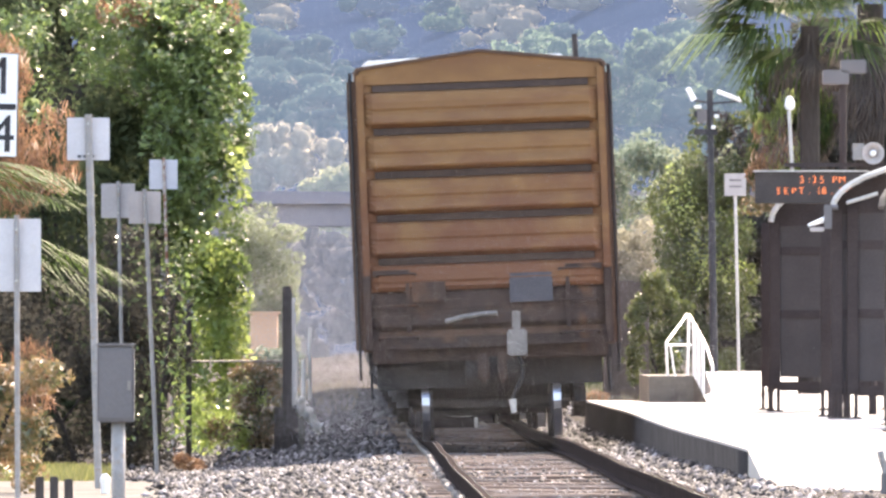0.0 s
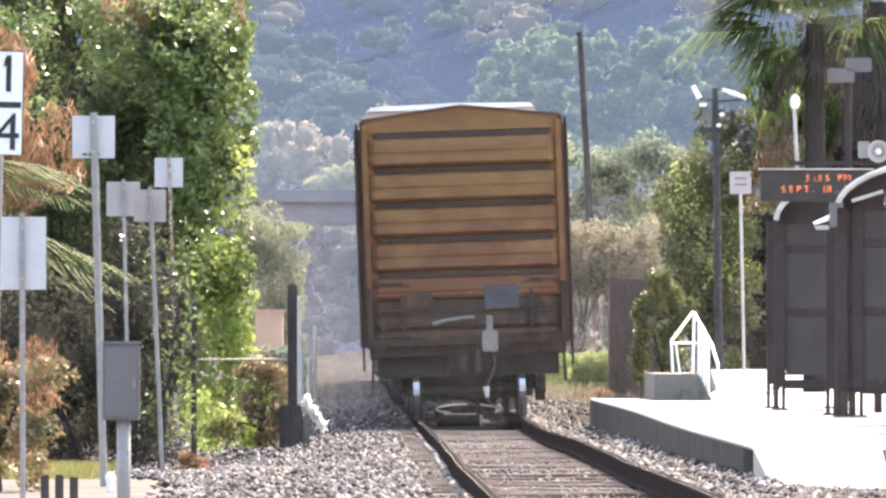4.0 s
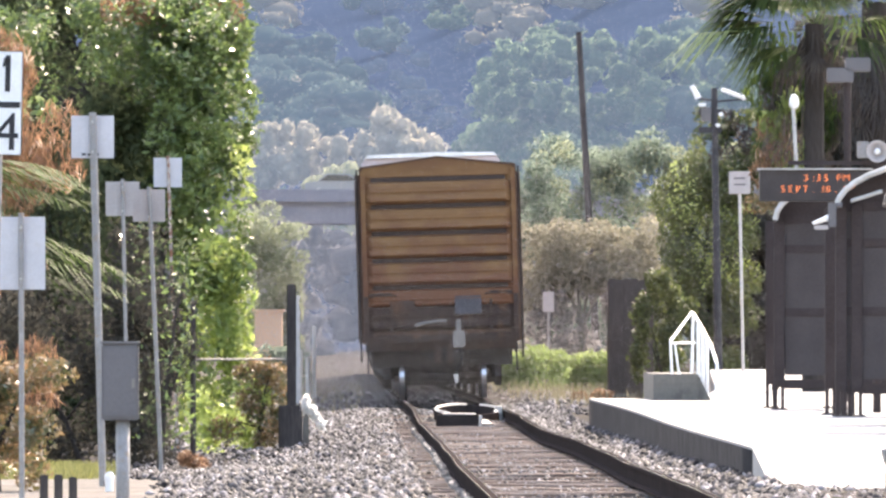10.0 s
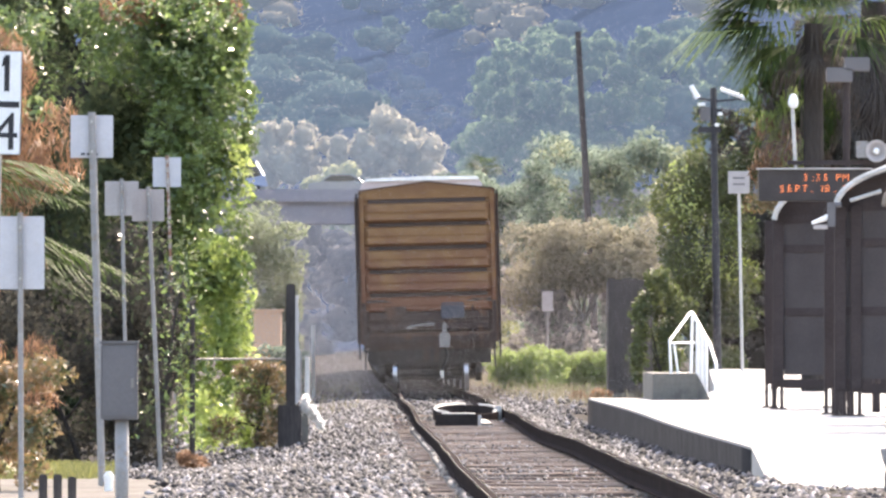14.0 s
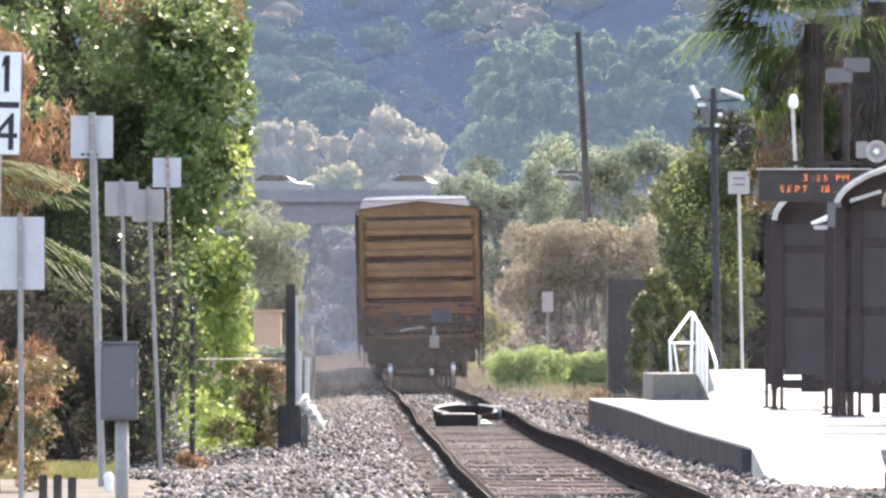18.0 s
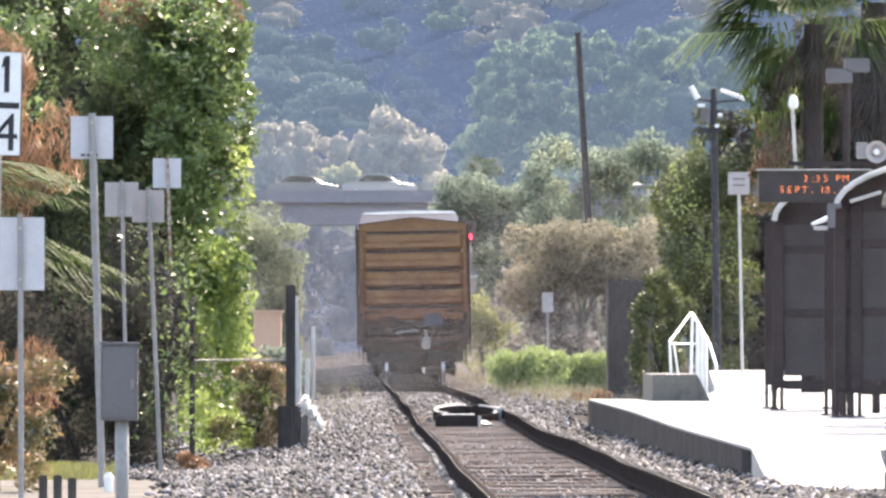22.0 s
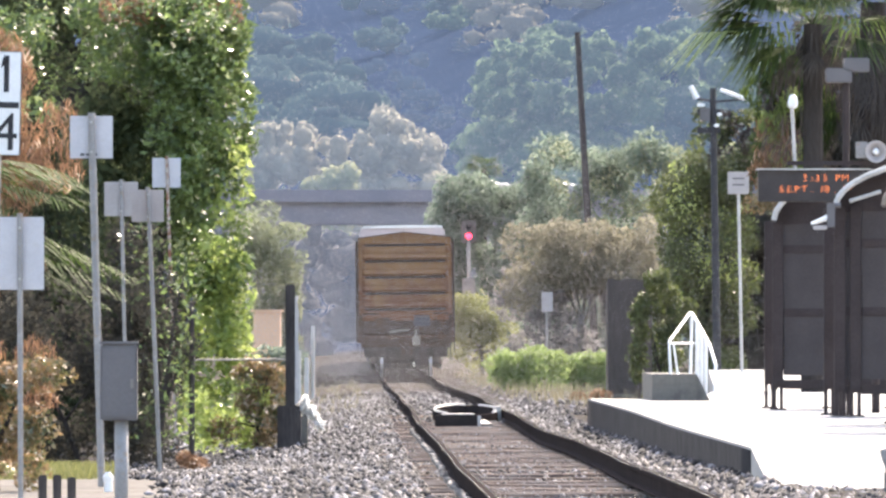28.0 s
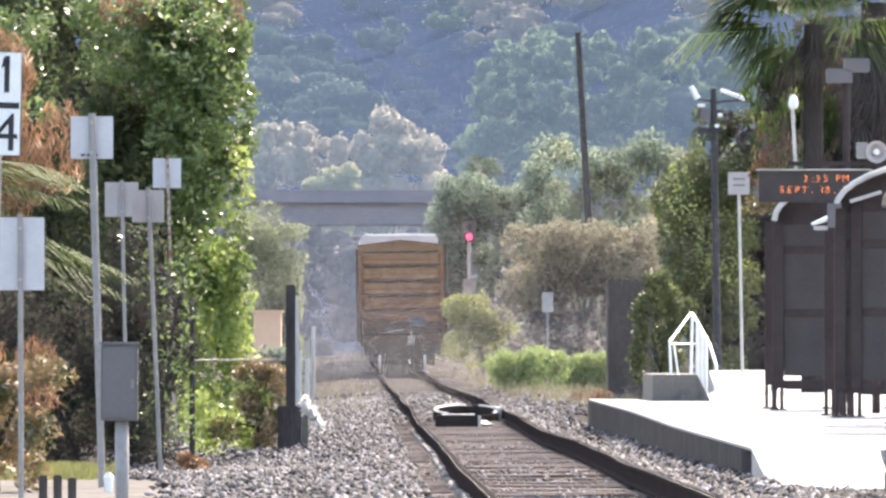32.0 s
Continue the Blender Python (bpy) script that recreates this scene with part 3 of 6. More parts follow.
def build_crossing_box():
    """The low steel frame that lies between the rails."""
    t = thing("track_detector", "low steel track detector frame lying between the rails", "track device", (TRACK_X + 0.15, 209, rail_z(209) - 0.16))
    ring = [(0.0 + 0.56 * math.cos(a), 0.6 + 2.9 * math.sin(a)) for a in (math.tau * k / 28 for k in range(28))]

    def rise(y):
        return 0.12 * (y + 2.3) / 5.8
    bm = bmesh.new()
    rows = [[bm.verts.new((x * s, 0.6 + (y - 0.6) * s, 0.0 if z == 0 else z + rise(y))) for x, y in ring] for s, z in ((1.0, 0.0), (1.0, 0.11), (0.86, 0.11), (0.86, 0.0))]
    for a, b in zip(rows, rows[1:]):
        for i in range(28):
            bm.faces.new((a[i], a[(i + 1) % 28], b[(i + 1) % 28], b[i]))
    part("ring", bm, RAIL_WEB, t, "dark oval steel ring, raised at the far side")
    # pale pieces paint the sunlit top edges of the ring
    for k0, k1 in ((1, 5), (7, 13), (14, 18), (25, 28)):
        bm = bmesh.new()
        pipe(bm, [(x * 0.95, 0.6 + (y - 0.6) * 0.95, 0.125 + rise(y)) for x, y in (ring + ring)[k0:k1 + 1]], 0.02, 6)
        part("rim", bm, PALE_STEEL, t, "pale length of rim standing for its sunlit edge")
    bm = bmesh.new()
    slab(bm, -0.60, 0.06, -12.0, -11.1, -0.03, 0.18)
    part("housing", bm, RAIL_WEB, t, "low dark steel housing at the front", bevel=0.02)
    bm = bmesh.new()
    slab(bm, -0.42, 0.30, -11.1, -2.2, -0.02, 0.035)
    part("cable_tray", bm, WORN_IRON, t, "flat worn steel tray", bevel=0.01)
    bm = bmesh.new()
    slab(bm, -0.50, 0.02, -11.9, -11.2, 0.18, 0.20)
    part("cover_plate", bm, PALE_STEEL, t, "bright worn cover plate", bevel=0.01)
    bm = bmesh.new()
    slab(bm, 0.062, 0.11, -12.0, -11.8, -0.03, 0.17)
    part("strap", bm, PALE_STEEL, t, "bright vertical strap", bevel=0.005)
    bm = bmesh.new()
    slab(bm, 0.44, 0.56, -0.6, 0.2, 0.0, 0.24)
    part("end_plate", bm, PALE_STEEL, t, "bright worn end plate", bevel=0.01)


build_ground()
track = build_track()
STONE = stone_material()
platform = build_platform()
build_crossing_box()

# ---- the train ----


def wheelset(parent, y):
    w = new("wheelset")
    w.parent = parent
    w.location = (0, y, 0.42)
    bm = bmesh.new()
    rod(bm, (-0.95, 0, 0), (0.95, 0, 0), 0.075, sides=12)
    part("axle", bm, CAR_DARK, w)
    for s in (-1, 1):
        bm = bmesh.new()
        lathe(bm, [(0.12, -0.06 * s), (0.36, -0.06 * s), (0.455, -0.075 * s), (0.455, -0.045 * s), (0.425, -0.035 * s), (0.42, 0.07 * s), (0.36, 0.07 * s), (0.12, 0.05 * s)], "x", 28, (0.745 * s + 0.03 * s, 0, 0))
        part("wheel", bm, CAR_DARK, w)
        bm = bmesh.new()
        lathe(bm, [(0.4225, -0.03 * s), (0.4265, -0.028 * s), (0.4255, 0.062 * s), (0.4215, 0.064 * s)], "x", 28, (0.775 * s, 0, 0))
        part("tread", bm, TREAD, w, "bright polished wheel tread")
    return w


def truck_parts(parent, y, sets):
    for s in (-1, 1):
        bm = bmesh.new()
        pts = [(-1.25, 0.40), (-1.0, 0.58), (-0.5, 0.62), (-0.35, 0.75), (0.35, 0.75), (0.5, 0.62), (1.0, 0.58), (1.25, 0.40), (1.0, 0.34), (0.7, 0.45), (0.35, 0.22), (-0.35, 0.22), (-0.7, 0.45), (-1.0, 0.34)]
        a = [bm.verts.new((1.0 * s, y + u, v)) for u, v in pts]
        b = [bm.verts.new((1.14 * s, y + u, v)) for u, v in pts]
        for i in range(len(pts)):
            bm.faces.new((a[i], a[(i + 1) % len(pts)], b[(i + 1) % len(pts)], b[i]))
        bm.faces.new(a[::-1])
        bm.faces.new(b)
        part("side_frame", bm, CAR_DARK, parent)
    bm = bmesh.new()
    slab(bm, -1.05, 1.05, y - 0.2, y + 0.2, 0.40, 0.72)
    part("bolster", bm, CAR_DARK, parent, bevel=0.03)
    for d in (-0.85, 0.85):
        sets.append(wheelset(parent, y + d))


def ribbed_end(z0, z1, half, pitch, y, depth, shift=0.0):
    """A pressed-steel car end: each rib swells outwards downwards and steps back under itself."""
    bm = bmesh.new()
    z, out = z1 + shift, []
    while z > z0 + 0.02:
        h = min(pitch, z - z0) if z - z0 < 0.5 * pitch else pitch
        for f, d in ((0.0, 0.12), (0.06, 0.42), (0.22, 0.62), (0.36, 0.66), (0.42, 0.52), (0.50, 0.56), (0.62, 0.92), (0.68, 1.0), (0.72, 0.92), (0.805, 0.1), (0.815, -0.35), (0.98, -0.35)):
            # a rib cut off by the top edge leaves a flat sheet
            if z <= z1 or f >= 0.8:
                out.append((z - f * h, d * depth))
            elif not out:
                out.append((z1, 0.1 * depth))
        z -= pitch
    out = [o for o in out if o[0] > z0] + [(z0, 0.2 * depth)]
    cols = [(-half, 0.0), (-half + 0.10, 1.0), (half - 0.10, 1.0), (half, 0.0)]
    grid = [[bm.verts.new((x, y - d * k, zz)) for x, k in cols] for zz, d in out]
    for a, b in zip(grid, grid[1:]):
        for i in range(3):
            bm.faces.new((a[i], a[i + 1], b[i + 1], b[i]))
    return bm


def build_boxcar():
    car = thing("boxcar", "faded orange railway boxcar with a ribbed end, grimy underneath, rolling away", "boxcar", (TRACK_X, 152, 0))
    sets = []
    L, W, F, E = 16.6, 1.51, 1.08, 4.42
    roofline = [(-W, E), (-W + 0.05, E + 0.06), (0, 4.655), (W - 0.05, E + 0.06), (W, E)]
    bm = bmesh.new()
    extrude_profile(bm, [(-W, F)] + roofline + [(W, F)], 0.72, 0.72 + L)
    part("body", bm, CAR_SIDE, car, "weathered brown steel sides")
    bm = bmesh.new()
    k = [(x * 1.008, z + 0.018) for x, z in roofline]
    extrude_profile(bm, k + [(x * 1.0, z - 0.0) for x, z in reversed(roofline)], 0.80, 0.78 + L)
    part("roof", bm, ROOF_ZINC, car, "bare galvanised roof sheets")
    bm = bmesh.new()
    k = [(x * 1.012, z + 0.024) for x, z in roofline]
    extrude_profile(bm, k + [(x * 0.995, z - 0.012) for x, z in reversed(roofline)], 0.64, 0.795)
    part("roof_cap", bm, CAR_SIDE, car, "dark brown roof edge strip")
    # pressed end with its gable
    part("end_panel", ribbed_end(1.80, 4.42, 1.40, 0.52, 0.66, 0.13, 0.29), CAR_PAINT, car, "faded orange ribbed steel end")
    # a darker strip fills each groove between the ribs
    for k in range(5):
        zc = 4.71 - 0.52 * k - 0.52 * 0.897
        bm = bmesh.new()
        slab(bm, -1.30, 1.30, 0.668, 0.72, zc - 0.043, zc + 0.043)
        part("rib_groove", bm, RIB_DARK, car, "dark groove between the ribs", bevel=0.006)
    bm = bmesh.new()
    extrude_profile(bm, [(-1.46, 4.40), (1.46, 4.40), (1.44, 4.465), (0, 4.64), (-1.44, 4.465)], 0.665, 0.715)
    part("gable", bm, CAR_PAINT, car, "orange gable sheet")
    part("lower_end", ribbed_end(1.22, 1.796, 1.40, 0.58, 0.70, 0.07), CAR_GRIME, car, "rust-brown lower end")
    for s in (-1, 1):
        bm = bmesh.new()
        slab(bm, min(s * 1.40, s * 1.49), max(s * 1.40, s * 1.49), 0.60, 0.74, 2.0, 4.42)
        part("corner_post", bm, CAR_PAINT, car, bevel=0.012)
        bm = bmesh.new()
        slab(bm, min(s * 1.40, s * 1.49), max(s * 1.40, s * 1.49), 0.60, 0.74, 1.1, 1.996)
        part("corner_post", bm, CAR_GRIME, car, "rust-brown foot of the corner post", bevel=0.012)
        # side ladder beside the corner
        lad = new("ladder")
        lad.parent = car
        bm = bmesh.new()
        for yy in (0.95, 1.35):
            rod(bm, (s * 1.56, yy, 0.75), (s * 1.56, yy, 4.45), 0.018, sides=6)
        part("stile", bm, CAR_DARK, lad)
        for zz in np.arange(0.95, 4.4, 0.38):
            bm = bmesh.new()
            rod(bm, (s * 1.57, 0.93, zz), (s * 1.57, 1.37, zz), 0.014, sides=6)
            part("rung", bm, CAR_DARK, lad)
        for zz in (1.25, 1.63, 2.01):
            bm = bmesh.new()
            pipe(bm, [(s * 0.86, 0.60, zz - 0.03), (s * 0.86, 0.54, zz), (s * 1.32, 0.54, zz), (s * 1.32, 0.60, zz - 0.03)], 0.013, 6)
            part("grab_iron", bm, CAR_GRIME, car)
        for yy in np.arange(1.7, 17, 1.27):
            bm = bmesh.new()
            slab(bm, min(s * 1.505, s * 1.60), max(s * 1.505, s * 1.60), yy - 0.06, yy + 0.06, 1.1, 4.36)
            part("side_post", bm, CAR_SIDE, car)
        bm = bmesh.new()
        pipe(bm, [(s * 1.42, 0.85, 1.08), (s * 1.44, 0.82, 0.52), (s * 1.44, 1.2, 0.52), (s * 1.42, 1.2, 1.08)], 0.018, 6)
        part("stirrup_step", bm, CAR_DARK, car)
        bm = bmesh.new()
        slab(bm, min(s * 0.93, s * 0.99), max(s * 0.93, s * 0.99), 0.585, 0.64, 1.3, 2.0)
        slab(bm, min(s * 0.93, s * 1.38), max(s * 0.93, s * 1.38), 0.585, 0.64, 1.98, 2.06)
        part("stiffener", bm, CAR_GRIME, car, bevel=0.008)
    bm = bmesh.new()
    slab(bm, 0.26, 0.78, 0.575, 0.635, 1.62, 1.98)
    part("placard_board", bm, PLACARD, car, "slate-blue placard board", bevel=0.008)
    bm = bmesh.new()
    slab(bm, -0.92, -0.50, 0.585, 0.635, 1.66, 1.96)
    part("placard_board", bm, CAR_GRIME, car, bevel=0.008)
    bm = bmesh.new()
    pipe(bm, [(-0.52, 0.60, 1.42), (-0.3, 0.57, 1.47), (-0.05, 0.57, 1.50), (0.1, 0.6, 1.5)], 0.03, 8)
    part("cut_lever", bm, WORN_IRON, car, "worn grey uncoupling lever")
    bm = bmesh.new()
    slab(bm, -1.2, 1.2, 0.45, 0.72, 1.10, 1.16)
    part("crossover_platform", bm, CAR_GRIME, car, bevel=0.01)
    # underframe and coupler
    bm = bmesh.new()
    slab(bm, -1.42, 1.42, 0.66, 0.82, 0.94, 1.24)
    part("end_sill", bm, CAR_GRIME, car, "rust-brown end sill", bevel=0.02)
    bm = bmesh.new()
    slab(bm, -0.30, 0.30, 0.7, 16.9, 0.72, 1.08)
    slab(bm, -1.46, -1.30, 0.8, 17.2, 0.92, 1.10)
    slab(bm, 1.30, 1.46, 0.8, 17.2, 0.92, 1.10)
    part("underframe", bm, CAR_DARK, car)
    for y in (1.05, 3.9, 5.2):
        bm = bmesh.new()
        slab(bm, -1.35, 1.35, y, y + 0.12, 0.62, 1.08)
        part("cross_bearer", bm, CAR_DARK, car)
    bm = bmesh.new()
    slab(bm, -0.85, 0.85, 4.4, 4.6, 0.25, 0.75)
    part("brake_rigging", bm, CAR_DARK, car, bevel=0.05)
    cp = new("coupler")
    cp.parent = car
    bm = bmesh.new()
    slab(bm, -0.11, 0.11, 0.25, 0.9, 0.74, 0.98)
    part("shank", bm, CAR_DARK, cp, bevel=0.03)
    bm = bmesh.new()
    slab(bm, -0.16, -0.02, 0.0, 0.3, 0.68, 1.02)
    slab(bm, 0.08, 0.19, -0.03, 0.28, 0.66, 1.04)
    part("knuckle", bm, CAR_GRIME, cp, "worn coupler knuckle", bevel=0.035)
    # end-of-train device and its strap
    eot = new("rear_marker")
    eot.parent = car
    bm = bmesh.new()
    slab(bm, 0.20, 0.44, -0.08, 0.12, 0.98, 1.30)
    part("case", bm, WORN_IRON, eot, "scuffed grey device case", bevel=0.02)
    bm = bmesh.new()
    slab(bm, 0.27, 0.37, -0.02, 0.05, 1.30, 1.52)
    part("mast", bm, WORN_IRON, eot, bevel=0.01)
    bm = bmesh.new()
    pipe(bm, [(0.32, 0.02, 1.0), (0.38, 0.0, 0.85), (0.36, 0.02, 0.70), (0.26, 0.08, 0.52), (0.24, 0.1, 0.42)], 0.026, 8)
    part("air_hose", bm, TYRE, car, "sagging rubber air hose")
    bm = bmesh.new()
    rod(bm, (0.24, 0.08, 0.46), (0.25, 0.06, 0.30), 0.05, 0.03, 10)
    part("hose_coupling", bm, PALE_STEEL, car, "bright hose coupling")
    for y in (2.4, 15.5):
        truck_parts(car, y, sets)
    return car, sets


def build_leading_car():
    car = thing("freight_car", "tall pinkish freight car with a bright bare roof, coupled ahead", "freight car", (TRACK_X, 171, 0), "freight train")
    sets = []
    bm = bmesh.new()
    extrude_profile(bm, [(-1.44, 1.1), (-1.44, 4.83), (-1.36, 4.93), (1.36, 4.93), (1.44, 4.83), (1.44, 1.1)], 0.7, 17.4)
    part("body", bm, PINK_PAINT, car, "chalky pinkish-grey body")
    bm = bmesh.new()
    extrude_profile(bm, [(-1.38, 4.935), (-1.3, 5.005), (0, 5.035), (1.3, 5.005), (1.38, 4.935)], 0.62, 17.48)
    part("roof", bm, ROOF_ZINC, car, "bare bright metal roof")
    for x in np.linspace(-1.2, 1.2, 7):
        bm = bmesh.new()
        slab(bm, x - 0.05, x + 0.05, 0.62, 0.70, 1.2, 4.8)
        part("post", bm, PINK_PAINT, car)
    bm = bmesh.new()
    slab(bm, -0.3, 0.3, 0.0, 17.6, 0.74, 1.08)
    part("underframe", bm, CAR_DARK, car)
    for y in (2.4, 15.3):
        truck_parts(car, y, sets)
    return car, sets


boxcar, boxcar_wheels = build_boxcar()
leading_car, leading_wheels = build_leading_car()
further_cars = []
for k in range(1, 12):
    ahead_car = copy_thing(leading_car, pose(TRACK_X, 171 + 18.2 * k, 0))
    further_cars.append((ahead_car, [o for o in ahead_car.children if o.name.startswith("wheelset")], 18.6 + 18.2 * k))

# ---- signs, posts and cabinets left of the track ----


def text_mesh(body, size, depth, material, name, thin=0.0):
    cu = bpy.data.curves.new(name, "FONT")
    cu.body, cu.size, cu.extrude, cu.align_x, cu.align_y, cu.offset = body, size, depth, "CENTER", "CENTER", thin
    ob = new(name + "_curve", cu)
    me = bpy.data.meshes.new_from_object(ob.evaluated_get(bpy.context.evaluated_depsgraph_get()))
    bpy.data.objects.remove(ob)
    me.materials.clear()
    me.materials.append(material)
    return me


def board_sign(label, x, y, top, w, h, face, post_r=0.035, lean=0.0, group="trackside signs", post_mat=None, sticker=False):
    g = ground_z(x, y)
    t = thing("trackside_sign", label, "sign", (x, y, g), group)
    bm = bmesh.new()
    rod(bm, (-lean, 0.05, -0.4), (0, 0.05, top - g + 0.03), post_r, sides=10)
    part("post", bm, post_mat or GALV, t, smooth=False)
    bm = bmesh.new()
    slab(bm, -w / 2, w / 2, 0.09, 0.102, top - g - h, top - g)
    part("board", bm, face, t, bevel=0.004)
    for z in (top - g - h * 0.15, top - g - h * 0.85):
        bm = bmesh.new()
        rod(bm, (0, 0.0, z), (0, 0.03, z), 0.012, sides=6)
        part("bolt", bm, PALE_STEEL, t)
    if sticker:
        for k in (-0.26, -0.12, 0.04):
            bm = bmesh.new()
            slab(bm, k * w, (k + 0.1) * w, 0.085, 0.0895, top - g - h * 0.94, top - g - h * 0.88)
            part("sticker", bm, PLACARD, t, "dark printed sticker")
    return t


board_sign("square bare-aluminium sign back on a tall pale post", -2.52, 122, 3.38, 0.41, 0.41, SIGN_BACK, 0.036, -0.11, sticker=True)
board_sign("dusty square sign back on a thin post", -3.02, 165, 3.23, 0.44, 0.45, SIGN_TAN, 0.024, -0.09)
board_sign("dusty square sign back on a slim leaning post", -2.48, 153, 3.0, 0.39, 0.39, SIGN_TAN, 0.026, -0.17)
board_sign("white square sign back on a rust-streaked post", -2.71, 184, 3.79, 0.41, 0.43, SIGN_BACK, 0.024, -0.16, post_mat=surface("rusty_post", (0.30, 0.24, 0.2), (0.48, 0.43, 0.39), 0.7, scale=5, fine=30, dirt=(0.2, 0.09, 0.05), dirt_at=0.52))
board_sign("tall blank white sign back on a grey post", -2.63, 100, 2.22, 0.38, 0.575, SIGN_BACK, 0.022, -0.01, sticker=False)


def build_quarter_sign():
    x, y = -2.735, 95
    g = ground_z(x, y)
    t = thing("distance_sign", "white railway sign with black figures one over four", "sign", (x, y, g), "trackside signs")
    t.matrix_basis = pose(x, y, g, 0, 1.3, 0)
    bm = bmesh.new()
    slab(bm, -0.175, 0.175, -0.012, 0, 2.64 - g, 3.42 - g)
    part("board", bm, WHITE_PAINT, t, bevel=0.006)
    bm = bmesh.new()
    rod(bm, (0, 0.05, -0.4), (0, 0.05, 3.3 - g), 0.035, sides=10)
    part("post", bm, GALV, t)
    for body, z in (("1", 3.235), ("4", 2.80)):
        ob = new("figure", text_mesh(body, 0.40, 0.002, BLACK_PAINT, "figure"))
        ob.parent = t
        ob.matrix_basis = pose(0.062, -0.016, z - g, 90, 0, 0)
    bm = bmesh.new()
    rod(bm, (0.025, -0.015, 3.30 - g), (0.055, -0.015, 3.365 - g), 0.004, 0.022, 8)
    part("flag", bm, BLACK_PAINT, t)
    bm = bmesh.new()
    slab(bm, -0.06, 0.16, -0.016, -0.012, 2.995 - g, 3.04 - g)
    part("bar", bm, BLACK_PAINT, t)


build_quarter_sign()


def build_cabinet():
    x, y = -2.03, 110
    g = ground_z(x, y)
    t = thing("signal_cabinet", "grey enamel equipment cabinet on a stout post", "cabinet", (x, y, g))
    bm = bmesh.new()
    slab(bm, -0.16, 0.16, -0.12, 0.12, 0.54 - g, 1.20 - g)
    part("case", bm, CABINET_GREY, t, bevel=0.012)
    bm = bmesh.new()
    slab(bm, -0.17, 0.17, -0.135, 0.135, 1.20 - g, 1.225 - g)
    part("lid", bm, CABINET_GREY, t, bevel=0.006)
    bm = bmesh.new()
    slab(bm, -0.145, 0.145, -0.132, -0.12, 0.57 - g, 1.17 - g)
    d = part("door", bm, CABINET_GREY, t, bevel=0.004)
    bm = bmesh.new()
    slab(bm, 0.10, 0.13, -0.15, -0.132, 0.82 - g, 0.90 - g)
    part("handle", bm, WORN_IRON, d)
    bm = bmesh.new()
    rod(bm, (0.02, 0, -0.4), (0.02, 0, 0.54 - g), 0.06, sides=14)
    part("post", bm, GALV, t, smooth=True)


build_cabinet()


def build_stakes():
    for k, (x, h) in enumerate(((-2.57, 0.29), (-2.45, 0.29), (-2.33, 0.27))):
        g = ground_z(x, 105)
        bm = bmesh.new()
        slab(bm, -0.035, 0.035, -0.03, 0.03, -0.3, h + 0.0)
        ob = tagged(new("stake", mesh_of("stake", bm, DARK_WOOD, bevel=0.008)), "short dark timber stake in the verge", "stake", "verge stakes")
        ob.location = (x, 105, g)
    for x, y, h in ((-2.28, 118.0, 0.10),):
        bm = bmesh.new()
        rod(bm, (0, 0, -0.2), (0, 0, h), 0.04, sides=10)
        lathe(bm, [(0.045, h), (0.05, h + 0.05), (0.02, h + 0.09)], "z", 12)
        ob = tagged(new("marker_post", mesh_of("marker_post", bm, WHITE_PAINT)), "short white marker post", "post")
        ob.location = (x, y, ground_z(x, y))


build_stakes()


def build_gate_post():
    x, y = -0.87, 175
    g = ground_z(x, y)
    t = thing("gate_post", "charred dark timber post, its lit side put in as a pale strip", "post", (x, y, g))
    bm = bmesh.new()
    slab(bm, -0.065, 0.065, -0.07, 0.07, -0.3, 2.27)
    slab(bm, -0.18, 0.15, -0.09, 0.09, -0.3, 0.60)
    part("timber", bm, DARK_WOOD, t, bevel=0.015)
    # a ragged pale strip stands for the sunlight along the post's side
    bm = bmesh.new()
    rr = random.Random(31)
    rings = []
    for k in range(19):
        z, out = 0.62 + 0.083 * k, 0.112 + rr.uniform(-0.012, 0.012)
        rings.append([bm.verts.new(c) for c in ((0.067, -0.05, z), (out, -0.05, z), (out, 0.05, z), (0.067, 0.05, z))])
    for a, b in zip(rings, rings[1:]):
        for i in range(4):
            bm.faces.new((a[i], a[(i + 1) % 4], b[(i + 1) % 4], b[i]))
    bm.faces.new(rings[0][::-1])
    bm.faces.new(rings[-1])
    part("strip", bm, POST_LIT, t, "pale strip standing for the lit side of the post")
    bm = bmesh.new()
    slab(bm, 0.155, 0.24, -0.1, 0.25, -0.1, 0.48)
    part("footing", bm, BLOCK, t, "broken concrete footing", bevel=0.02)
    scraps = new("plastic_scraps", leaf_mesh("plastic_scraps", [(0.0, 0, 0.10, 0.06, 0.08, 0.13), (0.08, 0.03, 0.04, 0.08, 0.08, 0.06), (0.15, 0.05, -0.06, 0.08, 0.08, 0.07), (0.22, 0.0, -0.16, 0.07, 0.08, 0.09)], 260, 0.055, PLASTIC, 0.2))
    scraps.location = (x + 0.19, y - 0.02, g + 0.50)
    tagged(scraps, "crumpled white plastic scraps on a broken footing", "litter", kind="stuff")
    bar = thing("barrier_pipe", "thin pale pipe barrier across the verge", "barrier", (-2.2, 173, ground_z(-2.2, 173)))
    bm = bmesh.new()
    rod(bm, (0.0, 0, 1.43), (1.25, 1.8, 1.43), 0.015, sides=8)
    part("pipe", bm, WORN_IRON, bar)
    bm = bmesh.new()
    rod(bm, (0.0, 0, -0.3), (0.0, 0, 2.2), 0.044, 0.034, sides=8)
    part("post", bm, DARK_WOOD, bar)


build_gate_post()

# ---- station furniture on the platform ----
DECK = 0.31


